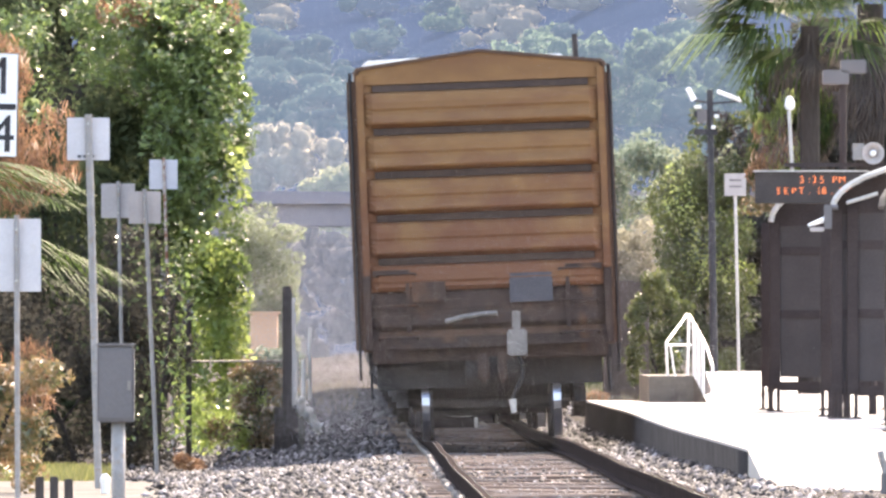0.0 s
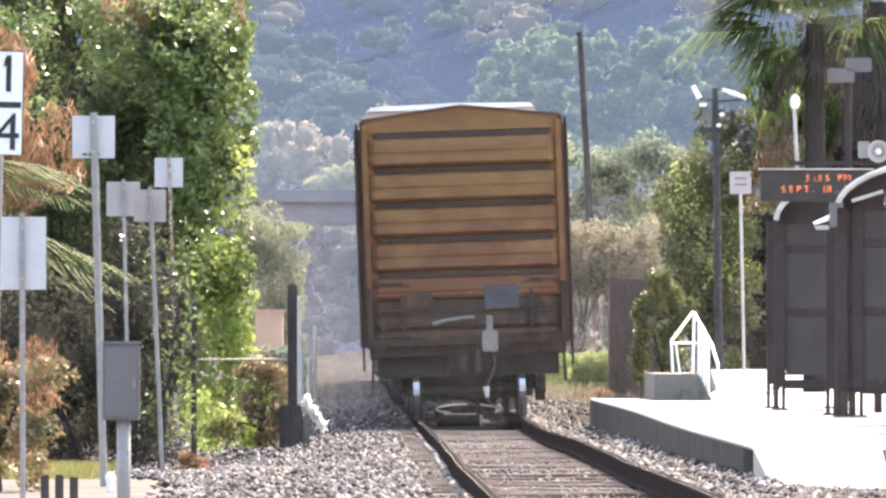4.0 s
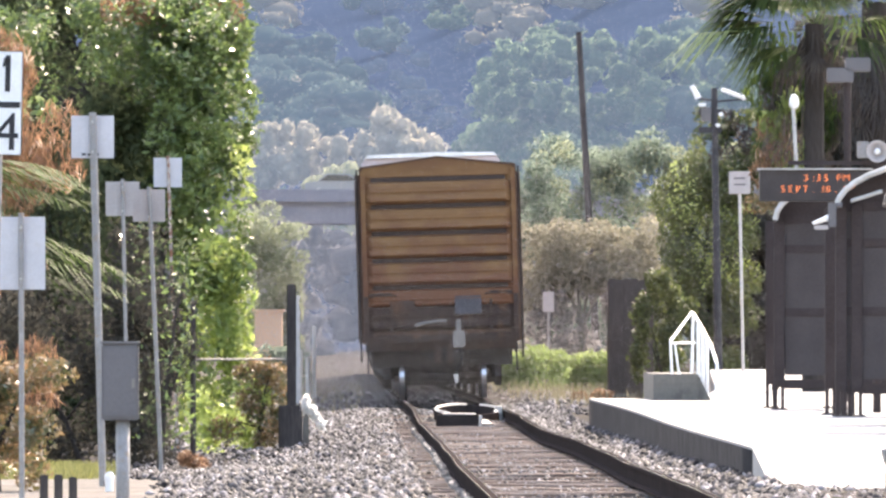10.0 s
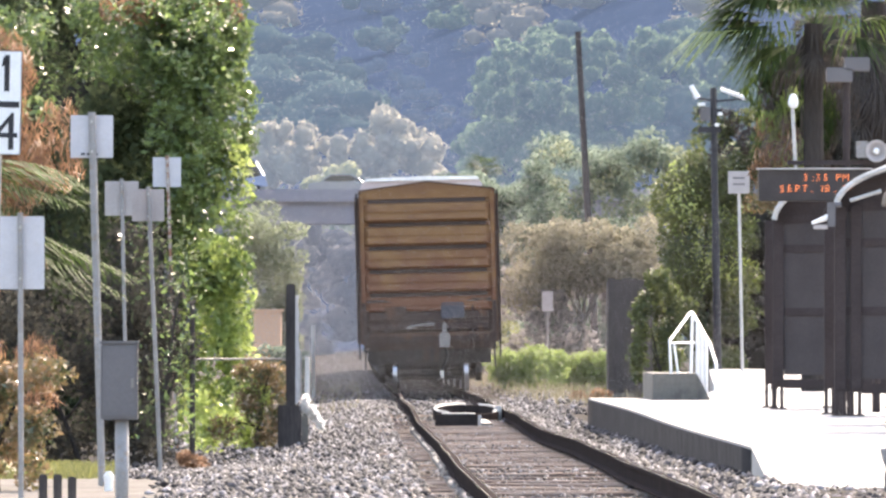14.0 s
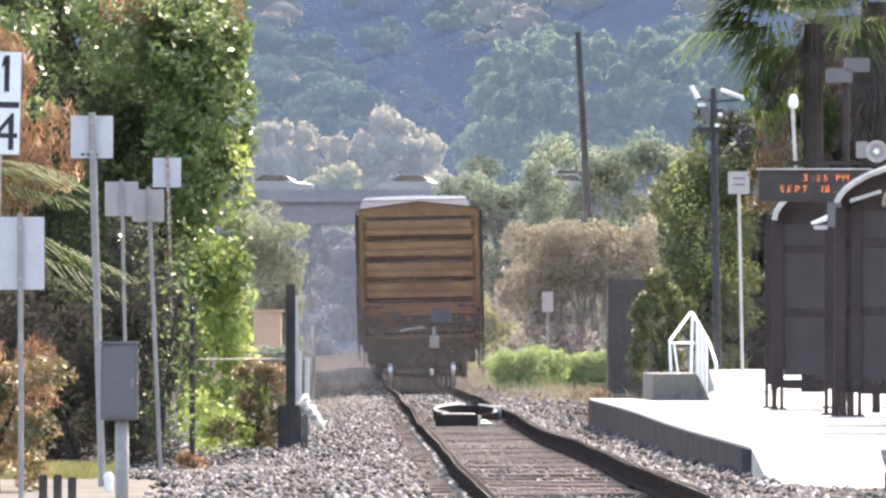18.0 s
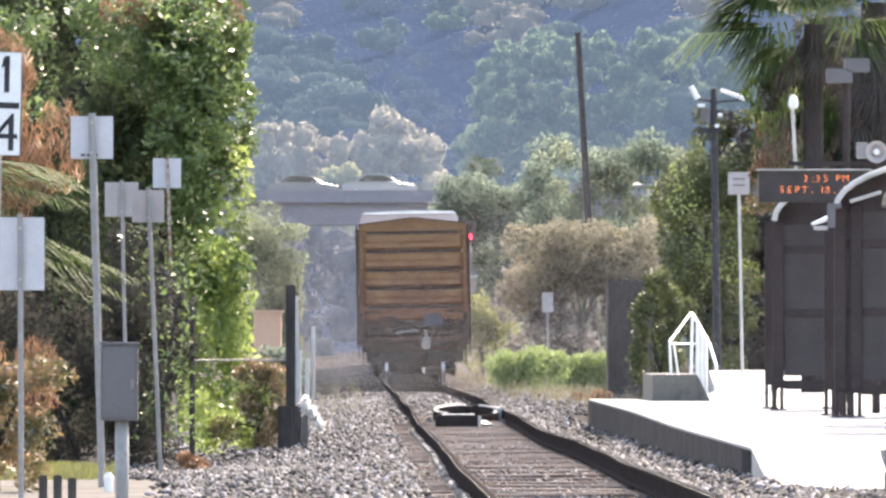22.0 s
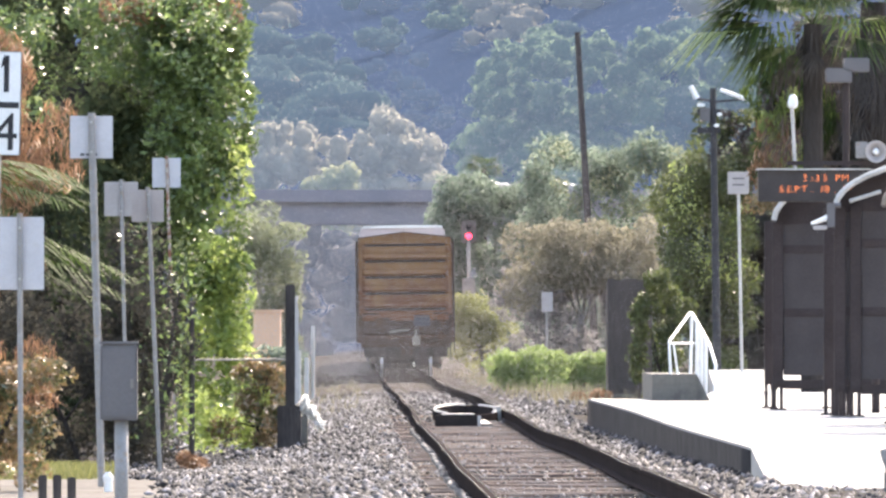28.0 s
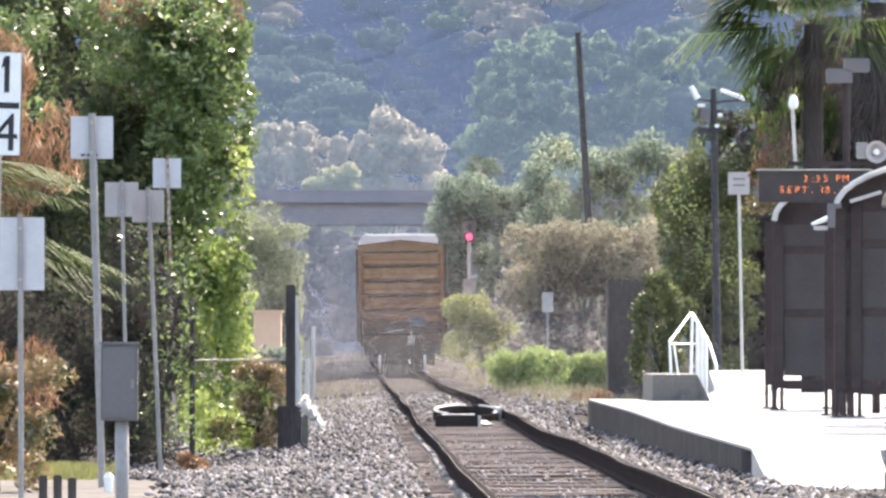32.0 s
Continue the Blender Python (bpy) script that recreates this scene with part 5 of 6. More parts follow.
# ---- trees and bushes ----
# the crown's sunny and shaded sides are painted with paler and darker leaves
tree("broad_tree", "tall dense green tree beside the verge, sun and shade put into its leaf colours", (-2.9, 186, ground_z(-2.9, 186)),
     blobs(22, (0.0, 0.7), (-0.3, 0.5), (4.2, 6.55), 0.34, 4, 1.2) + blobs(5, (0.1, 0.5), (-0.1, 0.4), (0.9, 4.4), 0.26, 77, 1.3) + blobs(5, (-2.3, -1.45), (-0.9, 0.2), (5.0, 6.4), 0.28, 5) + blobs(8, (-0.1, 0.8), (-0.4, 0.4), (5.7, 6.55), 0.34, 95)
     + [(0.3, 0.2, 6.6, 0.4, 0.3, 0.5), (1.15, 0, 5.0, 0.30, 0.2, 0.8), (1.1, 0, 6.3, 0.34, 0.2, 0.6)], 5200, 0.07, LEAF_TREE, 0.06, limbs=3,
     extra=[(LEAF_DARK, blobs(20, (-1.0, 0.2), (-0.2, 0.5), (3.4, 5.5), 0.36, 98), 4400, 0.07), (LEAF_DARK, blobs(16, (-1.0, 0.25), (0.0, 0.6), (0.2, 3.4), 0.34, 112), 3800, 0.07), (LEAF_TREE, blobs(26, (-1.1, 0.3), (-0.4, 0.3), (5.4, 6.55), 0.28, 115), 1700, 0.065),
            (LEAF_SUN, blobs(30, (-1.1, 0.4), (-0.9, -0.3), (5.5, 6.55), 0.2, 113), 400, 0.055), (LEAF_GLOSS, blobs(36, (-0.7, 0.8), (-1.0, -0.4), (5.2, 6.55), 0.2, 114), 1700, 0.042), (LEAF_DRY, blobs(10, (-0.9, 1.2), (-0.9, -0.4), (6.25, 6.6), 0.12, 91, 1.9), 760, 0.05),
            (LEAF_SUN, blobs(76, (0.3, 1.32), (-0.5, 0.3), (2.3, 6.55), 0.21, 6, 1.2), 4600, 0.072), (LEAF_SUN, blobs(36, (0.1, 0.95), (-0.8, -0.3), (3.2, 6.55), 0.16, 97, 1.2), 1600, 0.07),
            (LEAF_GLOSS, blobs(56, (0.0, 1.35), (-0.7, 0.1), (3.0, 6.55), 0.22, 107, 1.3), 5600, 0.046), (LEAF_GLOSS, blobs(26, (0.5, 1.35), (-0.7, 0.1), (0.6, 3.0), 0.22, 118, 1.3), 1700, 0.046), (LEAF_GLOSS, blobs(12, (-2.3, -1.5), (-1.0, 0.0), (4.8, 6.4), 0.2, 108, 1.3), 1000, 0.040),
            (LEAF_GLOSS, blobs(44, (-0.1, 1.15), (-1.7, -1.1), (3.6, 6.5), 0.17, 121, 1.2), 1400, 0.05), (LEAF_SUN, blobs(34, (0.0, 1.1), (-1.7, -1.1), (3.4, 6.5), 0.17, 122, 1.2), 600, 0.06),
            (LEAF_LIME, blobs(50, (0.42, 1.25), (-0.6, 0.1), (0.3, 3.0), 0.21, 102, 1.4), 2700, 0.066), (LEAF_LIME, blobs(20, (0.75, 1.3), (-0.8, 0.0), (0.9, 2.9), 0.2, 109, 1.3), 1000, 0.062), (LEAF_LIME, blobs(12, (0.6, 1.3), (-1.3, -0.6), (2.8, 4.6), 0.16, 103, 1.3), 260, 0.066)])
# mostly dark leaves, painting the shade cast by the tree above
tree("verge_shrub", "tall straggling shrub behind the sign posts, leaves darkened for shade", (-2.6, 169, ground_z(-2.6, 169)),
     blobs(34, (-0.4, 0.5), (-0.3, 0.3), (0.2, 3.4), 0.22, 99, 1.4), 300, 0.055, LEAF_DARK, 0.04, category="shrub", shell=0.3, limbs=4,
     extra=[(LEAF_SUN, blobs(30, (0.0, 0.5), (-0.4, 0.2), (0.3, 3.0), 0.18, 110, 1.5), 180, 0.05), (LEAF_GLOSS, blobs(24, (-0.4, 0.5), (-0.4, 0.2), (0.3, 3.4), 0.18, 111, 1.5), 200, 0.036)])
tree("shade_tree", "dark tree in deep shade behind the signs", (-4.0, 200, ground_z(-4.0, 200)),
     blobs(64, (-2.8, 1.0), (-1.0, 1.5), (-0.2, 8.6), 0.9, 7), 42000, 0.075, LEAF_DARK, 0.07, shell=0.15)
# hedge added behind the trees; its shade-dark leaves close bright gaps
tree("dark_hedge", "dense hedge added behind the verge trees, coloured dark as shade", (-6.0, 232, ground_z(-6, 232)),
     blobs(60, (-3.5, 2.0), (-1.0, 1.5), (0.0, 9.0), 1.1, 47) + blobs(8, (-0.2, 1.0), (0, 1), (1.2, 2.8), 0.9, 93) + blobs(8, (1.2, 2.2), (0, 1), (5.4, 7.2), 0.8, 94), 20000, 0.11, LEAF_GROVE, 0.1, shell=0.5, category="hedge", core=True)
# dark leaves added to stand for the shade under the trees
tree("dark_undergrowth", "tangled undergrowth below the trees, darkened to stand for shade", (-3.6, 172, ground_z(-3.6, 172)),
     blobs(60, (-2.8, 1.0), (-1.0, 2.5), (0.0, 2.5), 0.42, 48) + blobs(18, (0.3, 1.15), (0.2, 1.2), (0.1, 3.3), 0.34, 120, 1.3), 32000, 0.045, LEAF_GROVE, 0.03, shell=0.15, category="bush")
tree("dry_palm_thicket", "thicket of orange dead fronds and leaves", (-4.35, 150, ground_z(-4.35, 150)),
     blobs(24, (-0.8, 0.9), (-0.4, 0.5), (3.3, 5.0), 0.34, 12, 1.5) + blobs(9, (-0.8, 0.85), (-0.4, 0.5), (0.4, 2.0), 0.28, 44, 1.3) + blobs(7, (-0.3, 0.7), (-0.3, 0.4), (2.3, 3.0), 0.24, 116), 22000, 0.075, LEAF_DRY, 0.05, category="shrub", droop=2.2, wide=0.10,
     extra=[(LEAF_TREE, blobs(10, (-0.9, 0.6), (-0.5, 0.4), (5.0, 6.4), 0.30, 13), 700, 0.05)])
tree("yellowing_bush", "straggling bush with green and orange leaves", (-3.3, 118, ground_z(-3.3, 118)),
     blobs(16, (-0.6, 0.42), (-0.5, 0.5), (0.1, 1.75), 0.26, 14), 6500, 0.035, LEAF_MIX, 0.04, category="bush", shell=0.2)
tree("vine_thicket", "tangle of brown vines and twigs by the post", (-1.35, 178, ground_z(-1.35, 178)),
     blobs(14, (-0.5, 0.35), (-0.3, 0.4), (0.1, 1.2), 0.22, 15), 3000, 0.04, LEAF_MIX, 0.03, category="bush", shell=0.1,
     extra=[(LEAF_LIME, blobs(9, (-0.9, 0.1), (-0.3, 0.3), (0.1, 0.9), 0.25, 16), 1800, 0.04)])
tree("palm_thicket", "tangle of brown dead fronds and yellow-green shoots below the palms", (6.8, 206, DECK),
     blobs(26, (-0.15, 0.8), (-0.3, 0.4), (3.4, 4.9), 0.30, 81, 1.5), 3600, 0.085, LEAF_THATCH, 0.05, category="shrub", droop=2.0, wide=0.16, limbs=4,
     extra=[(LEAF_LIME, blobs(8, (-0.1, 0.5), (-0.5, -0.2), (3.7, 4.8), 0.2, 82, 1.3), 1900, 0.075), (LEAF_PALM, blobs(14, (-0.2, 0.8), (-0.4, 0.2), (3.9, 5.4), 0.3, 83, 1.4), 3000, 0.10), (LEAF_DRY, blobs(7, (-0.4, 0.3), (-0.6, -0.4), (3.3, 4.3), 0.18, 119, 1.4), 420, 0.085)])
tree("hedge_tree", "tall yellow-green tree beside the mast", (8.35, 302, DECK - 0.5),
     blobs(34, (-0.8, 0.9), (-1.0, 1.5), (0.3, 4.6), 0.48, 17, 1.2) + blobs(8, (-1.2, -0.6), (-0.5, 1.0), (0.3, 2.4), 0.45, 101), 25000, 0.062, LEAF_HEDGE, 0.14,
     extra=[(LEAF_LIME, blobs(12, (-0.8, 1.0), (-1.3, 0.2), (2.6, 5.3), 0.5, 18), 1000, 0.058), (LEAF_HEDGE, blobs(12, (-0.5, 1.3), (-0.8, 0.8), (4.2, 5.5), 0.4, 126, 1.2), 4200, 0.062), (LEAF_HEDGE, blobs(11, (-0.2, 1.3), (0.3, 1.2), (5.2, 6.6), 0.27, 127), 1300, 0.07), (LEAF_THATCH, blobs(8, (0.3, 1.6), (0.3, 1.0), (5.0, 6.5), 0.27, 128, 1.3), 900, 0.075), (LEAF_MIX, blobs(8, (1.1, 2.0), (-0.6, 0.4), (4.3, 6.0), 0.35, 73), 2600, 0.06)])
tree("dark_grove", "grove behind the shelters, shade put into its dark leaves", (14.2, 310, DECK),
     blobs(60, (-3.0, 4), (-1.0, 2.0), (0.2, 8.0), 1.05, 19) + blobs(26, (-5.0, -2.5), (0, 2), (0.2, 3.6), 0.75, 92), 22000, 0.12, LEAF_GROVE, 0.2, shell=0.5, core=True)
for k, (x, y, w, h, sd) in enumerate(((4.1, 300, 1.0, 1.02, 21), (5.45, 304, 0.85, 1.0, 22))):
    g = ground_z(x, y)
    tree("round_bush", "rounded bright green bush beside the line", (x, y, g), [(0, 0, h * 0.45, w, w, h * 0.55)] + blobs(16, (-w * 0.7, w * 0.7), (-0.6, 0.3), (h * 0.25, h * 0.8), 0.3, sd), 9000, 0.045, LEAF_BRIGHT, 0.05, shell=0.6, category="bush", group="round bushes")
tree("brown_tree", "brown-leaved tree, leaves and trunks paled for haze", (7.0, 400, ground_z(7, 400)),
     blobs(30, (-1.9, 2.6), (-1.2, 1.2), (2.9, 4.9), 0.7, 23), 25000, 0.065, LEAF_BROWN, 0.09, bark=FAR_BARK, limbs=5,
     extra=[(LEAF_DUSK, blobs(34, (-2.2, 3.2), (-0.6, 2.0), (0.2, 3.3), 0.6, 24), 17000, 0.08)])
tree("pale_bush", "yellow-green bush by the line, paled for haze", (4.4, 430, ground_z(4.4, 430)),
     blobs(16, (-1.0, 1.2), (-0.7, 0.7), (0.5, 2.6), 0.6, 25), 7000, 0.075, LEAF_YELLOW_HAZE, 0.06, bark=FAR_BARK, category="bush", scatter=0.8)
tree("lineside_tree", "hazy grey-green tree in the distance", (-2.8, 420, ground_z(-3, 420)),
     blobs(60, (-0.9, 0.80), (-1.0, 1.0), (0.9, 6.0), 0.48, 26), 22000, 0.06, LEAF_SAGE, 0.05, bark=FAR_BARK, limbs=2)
tree("lineside_tree", "hazy green trees near the signal", (6.0, 620, -0.5),
     blobs(110, (-2.2, 4.6), (-2, 2), (0.6, 8.4), 0.8, 27) + blobs(30, (-2.1, 4.4), (-2, 2), (6.6, 8.9), 0.7, 106), 48000, 0.105, LEAF_GREY, 0.2, bark=FAR_BARK, limbs=3, shell=0.2, wide=0.5)
# paler sage leaves mixed in lighten this crown for haze
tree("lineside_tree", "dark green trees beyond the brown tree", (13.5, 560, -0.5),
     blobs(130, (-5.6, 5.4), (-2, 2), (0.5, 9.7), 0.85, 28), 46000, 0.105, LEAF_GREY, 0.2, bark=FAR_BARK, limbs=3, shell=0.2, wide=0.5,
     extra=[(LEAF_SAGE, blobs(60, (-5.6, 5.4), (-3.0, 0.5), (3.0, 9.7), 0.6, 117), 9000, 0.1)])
tree("valley_tree", "pale trees behind the road bridge, haze put into their colour", (-1.5, 960, hill_z(-1.5, 960) - 0.5),
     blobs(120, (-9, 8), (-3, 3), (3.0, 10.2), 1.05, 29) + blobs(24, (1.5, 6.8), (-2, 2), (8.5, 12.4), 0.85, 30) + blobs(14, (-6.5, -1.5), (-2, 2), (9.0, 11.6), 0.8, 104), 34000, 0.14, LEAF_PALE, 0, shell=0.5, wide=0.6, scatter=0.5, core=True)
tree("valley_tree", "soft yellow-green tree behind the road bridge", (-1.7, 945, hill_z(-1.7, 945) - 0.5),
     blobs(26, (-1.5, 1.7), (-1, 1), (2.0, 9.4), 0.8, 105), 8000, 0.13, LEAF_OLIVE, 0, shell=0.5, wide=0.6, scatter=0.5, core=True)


def far_woods():
    """The wooded hillside, crown after crown: blue-green in the main, paler scrub high up, greener on the spur."""
    rr = random.Random(41)
    kinds = {"blue": [], "tan": [], "green": [], "shade": []}
    for _ in range(900):
        y = rr.uniform(985, 1480)
        u = rr.uniform(-0.046, 0.056)
        x = u * y
        patch = noise.noise((u * 95, y * 0.013, 3.1))
        bare = patch < -0.10
        # gullies hold low scrub; their shade is put into its dark blue leaves
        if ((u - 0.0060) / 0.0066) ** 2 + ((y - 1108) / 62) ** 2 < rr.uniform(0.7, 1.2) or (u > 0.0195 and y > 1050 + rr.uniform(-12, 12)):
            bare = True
        r = rr.uniform(2.0, 4.6)
        z = hill_z(x, y) - 0.8
        kind = "green" if 0.004 < u < 0.0235 and y < 1200 and rr.random() < 0.75 else "tan" if y > 1300 and patch > 0.22 or rr.random() < 0.05 else "blue"
        # dry scrub on two brows
        if 0.0100 < u < 0.0198 and 1112 + rr.uniform(-8, 8) < y < 1185 or -0.0088 < u < -0.0046 and 1222 < y < 1290:
            kind, bare = "tan", False
        if bare:
            if rr.random() < 0.5:
                continue
            kind, r = "shade", r * 0.6
        for k in range(3 if bare else 5):
            q = rr.uniform(0.26, 0.58) * r
            a, w = rr.uniform(0, math.tau), rr.uniform(0.15, 0.9) * r
            kinds[kind].append((x + w * math.cos(a), y + w * math.sin(a) * 0.6, z + r * rr.uniform(0.2, 0.6) + 0.6 * (r - w), q * 1.2, q, q * 0.75))
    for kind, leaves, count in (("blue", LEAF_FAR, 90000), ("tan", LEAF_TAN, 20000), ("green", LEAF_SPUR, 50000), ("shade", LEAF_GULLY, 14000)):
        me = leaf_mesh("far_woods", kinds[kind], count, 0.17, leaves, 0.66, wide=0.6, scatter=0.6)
        woods = tagged(new("far_woods", me), {"blue": "hazy blue-green wooded hillside", "tan": "pale sunlit scrub on the hillside", "green": "soft green trees on the spur", "shade": "low gully scrub, shade and haze put into its dark blue leaves"}[kind], "woods", kind="stuff")
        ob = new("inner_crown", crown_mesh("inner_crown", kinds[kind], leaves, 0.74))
        ob.parent = woods


far_woods()
tree("vine_screen", "olive vines climbing beside the utility enclosure", (6.15, 252, DECK - 0.6),
     blobs(26, (-0.55, 0.6), (-0.3, 0.3), (0.2, 2.9), 0.2, 71, 1.3), 5200, 0.055, LEAF_HEDGE, 0.03, category="vine", shell=0.2)
tree("lineside_brush", "grey-green brush before the stucco wall, paled for haze", (-2.3, 330, ground_z(-2.3, 330)),
     blobs(30, (-0.9, 1.0), (-0.4, 0.4), (0.1, 1.35), 0.32, 75), 7600, 0.06, LEAF_GREY, 0.03, category="bush")
tree("dry_weeds", "low tuft of dry orange weeds in the verge", (-2.0, 160, ground_z(-2.0, 160)),
     blobs(6, (-0.18, 0.16), (-0.2, 0.2), (0.02, 0.2), 0.1, 72), 900, 0.04, LEAF_DRY, 0.0, category="weeds", wide=0.2)
tree("dry_weeds", "low dry orange weeds beside the round bushes", (4.6, 250, ground_z(4.6, 250)),
     blobs(9, (-0.45, 0.4), (-0.3, 0.3), (0.02, 0.16), 0.12, 96), 1200, 0.05, LEAF_DRY, 0.0, category="weeds", wide=0.2)
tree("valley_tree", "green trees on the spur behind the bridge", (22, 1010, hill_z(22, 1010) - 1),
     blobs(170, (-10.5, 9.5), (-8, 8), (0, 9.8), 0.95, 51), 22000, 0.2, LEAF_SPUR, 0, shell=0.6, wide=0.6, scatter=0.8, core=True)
tree("valley_tree", "grey trees seen under the bridge, haze put into their colour", (-1, 860, -0.6),
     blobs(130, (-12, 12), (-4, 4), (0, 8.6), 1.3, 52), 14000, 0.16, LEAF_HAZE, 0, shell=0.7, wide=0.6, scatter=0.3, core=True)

# ---- signal, poles, far signs, bridge ----


def build_signal():
    x, y = 4.55, 500
    g = ground_z(x, y)
    t = thing("railway_signal", "mast signal showing a red light", "signal", (x, y, g))
    bm = bmesh.new()
    rod(bm, (0, 0.1, -0.3), (0, 0.1, 5.1 - g), 0.07, sides=10)
    part("mast", bm, GALV, t)
    bm = bmesh.new()
    slab(bm, -0.30, 0.30, 0, 0.12, 4.6 - g, 5.5 - g)
    part("backboard", bm, CABINET_GREY, t, bevel=0.08)
    for z, m in ((5.22, BLACK_PAINT), (4.86, RED_LAMP)):
        bm = bmesh.new()
        lathe(bm, [(0.12, -0.02), (0.12, 0.0), (0.05, 0.02)], "y", 18, (0, -0.03, z - g))
        part("lens", bm, m, t, "lit red lens" if m is RED_LAMP else "dark lens")
        bm = bmesh.new()
        lathe(bm, [(0.19, -0.25), (0.20, -0.25), (0.20, 0.0), (0.19, 0.0)], "y", 18, (0, -0.0, z - g))
        bmesh.ops.delete(bm, geom=[f for f in bm.faces if len(f.verts) > 4], context="FACES")
        part("hood", bm, BLACK_PAINT, t)
    bm = bmesh.new()
    slab(bm, -0.25, 0.25, -0.1, 0.2, 2.6 - g, 3.2 - g)
    part("number_plate", bm, WORN_IRON, t, bevel=0.02)


build_signal()


def build_poles():
    x, y = 8.2, 450
    g = ground_z(x, y)
    t = thing("utility_pole", "dark leaning timber utility pole", "pole", (x, y, g))
    bm = bmesh.new()
    rod(bm, (0.45, 0, -0.5), (-0.25, 0, 11.75 - g), 0.16, 0.10, 12)
    part("shaft", bm, DARK_WOOD, t)
    x, y = 5.35, 350
    g = ground_z(x, y)
    t = thing("far_sign", "small white sign on a post beside the line", "sign", (x, y, g))
    bm = bmesh.new()
    rod(bm, (0, 0.04, -0.3), (0, 0.04, 2.3 - g), 0.03, sides=8)
    part("post", bm, GALV, t)
    bm = bmesh.new()
    slab(bm, -0.16, 0.16, -0.01, 0.01, 1.72 - g, 2.28 - g)
    part("board", bm, SIGN_TAN, t, bevel=0.01)
    for x, y, h in ((-1.28, 300, 1.3), (-1.05, 330, 1.9), (-0.95, 260, 1.1)):
        g = ground_z(x, y)
        bm = bmesh.new()
        rod(bm, (0, 0, -0.3), (0, 0, h), 0.05, sides=8)
        ob = tagged(new("marker_post", mesh_of("marker_post", bm, PALE_STEEL)), "slim pale marker post beside the line", "post", "marker posts")
        ob.location = (x, y, g)
    # a low peach-coloured house end glimpsed past the tree
    g = ground_z(-3.0, 380)
    t = thing("small_building", "low peach stucco building half hidden by leaves", "building", (-3.2, 380, g))
    bm = bmesh.new()
    slab(bm, 0.2, 1.02, 0, 5, 0, 2.5)
    part("wall", bm, STUCCO, t)
    bm = bmesh.new()
    slab(bm, 0.14, 1.08, -0.06, 5.06, 2.5, 2.57)
    part("coping", bm, STUCCO, t, "flat stucco coping")


build_poles()

ROAD_Y, ROAD_Z = 780.0, 9.25


def build_bridge():
    t = thing("road_bridge", "long blue-grey road bridge over the railway", "bridge", (0, ROAD_Y, 0), kind="structure")
    bm = bmesh.new()
    slab(bm, -800, 800, 0, 9, ROAD_Z - 0.30, ROAD_Z)
    part("deck", bm, ASPHALT, t)
    for y0 in (-0.35, 9.0):
        bm = bmesh.new()
        slab(bm, -800, 800, y0, y0 + 0.35, ROAD_Z - 0.35, ROAD_Z + 0.42)
        part("parapet", bm, BRIDGE_RAIL, t, "pale concrete parapet")
    for y0 in (0.1, 3.0, 5.8, 8.4):
        bm = bmesh.new()
        slab(bm, -24, 30, y0, y0 + 0.5, ROAD_Z - 1.7, ROAD_Z - 0.30)
        part("girder", bm, BRIDGE_STEEL, t)
    for x0, x1 in ((-800, -24), (30, 800)):
        bm = bmesh.new()
        extrude_profile(bm, [(0, ROAD_Z - 0.3), (9, ROAD_Z - 0.3), (22, -1), (-13, -1)], x0, x1)
        ob = part("embankment", bm, EARTH, t)
        ob.matrix_basis = Matrix(((0, 1, 0, 0), (1, 0, 0, 0), (0, 0, 1, 0), (0, 0, 0, 1)))
    for x in (-5.5, 6.5):
        bm = bmesh.new()
        for k in range(3):
            rod(bm, (x, 1.2 + 3.2 * k, -1), (x, 1.2 + 3.2 * k, ROAD_Z - 1.7), 0.5, sides=14)
        slab(bm, x - 0.6, x + 0.6, 0.2, 8.8, ROAD_Z - 2.4, ROAD_Z - 1.7)
        part("pier", bm, BRIDGE_STEEL, t)


build_bridge()

# ---- vehicles on the bridge ----


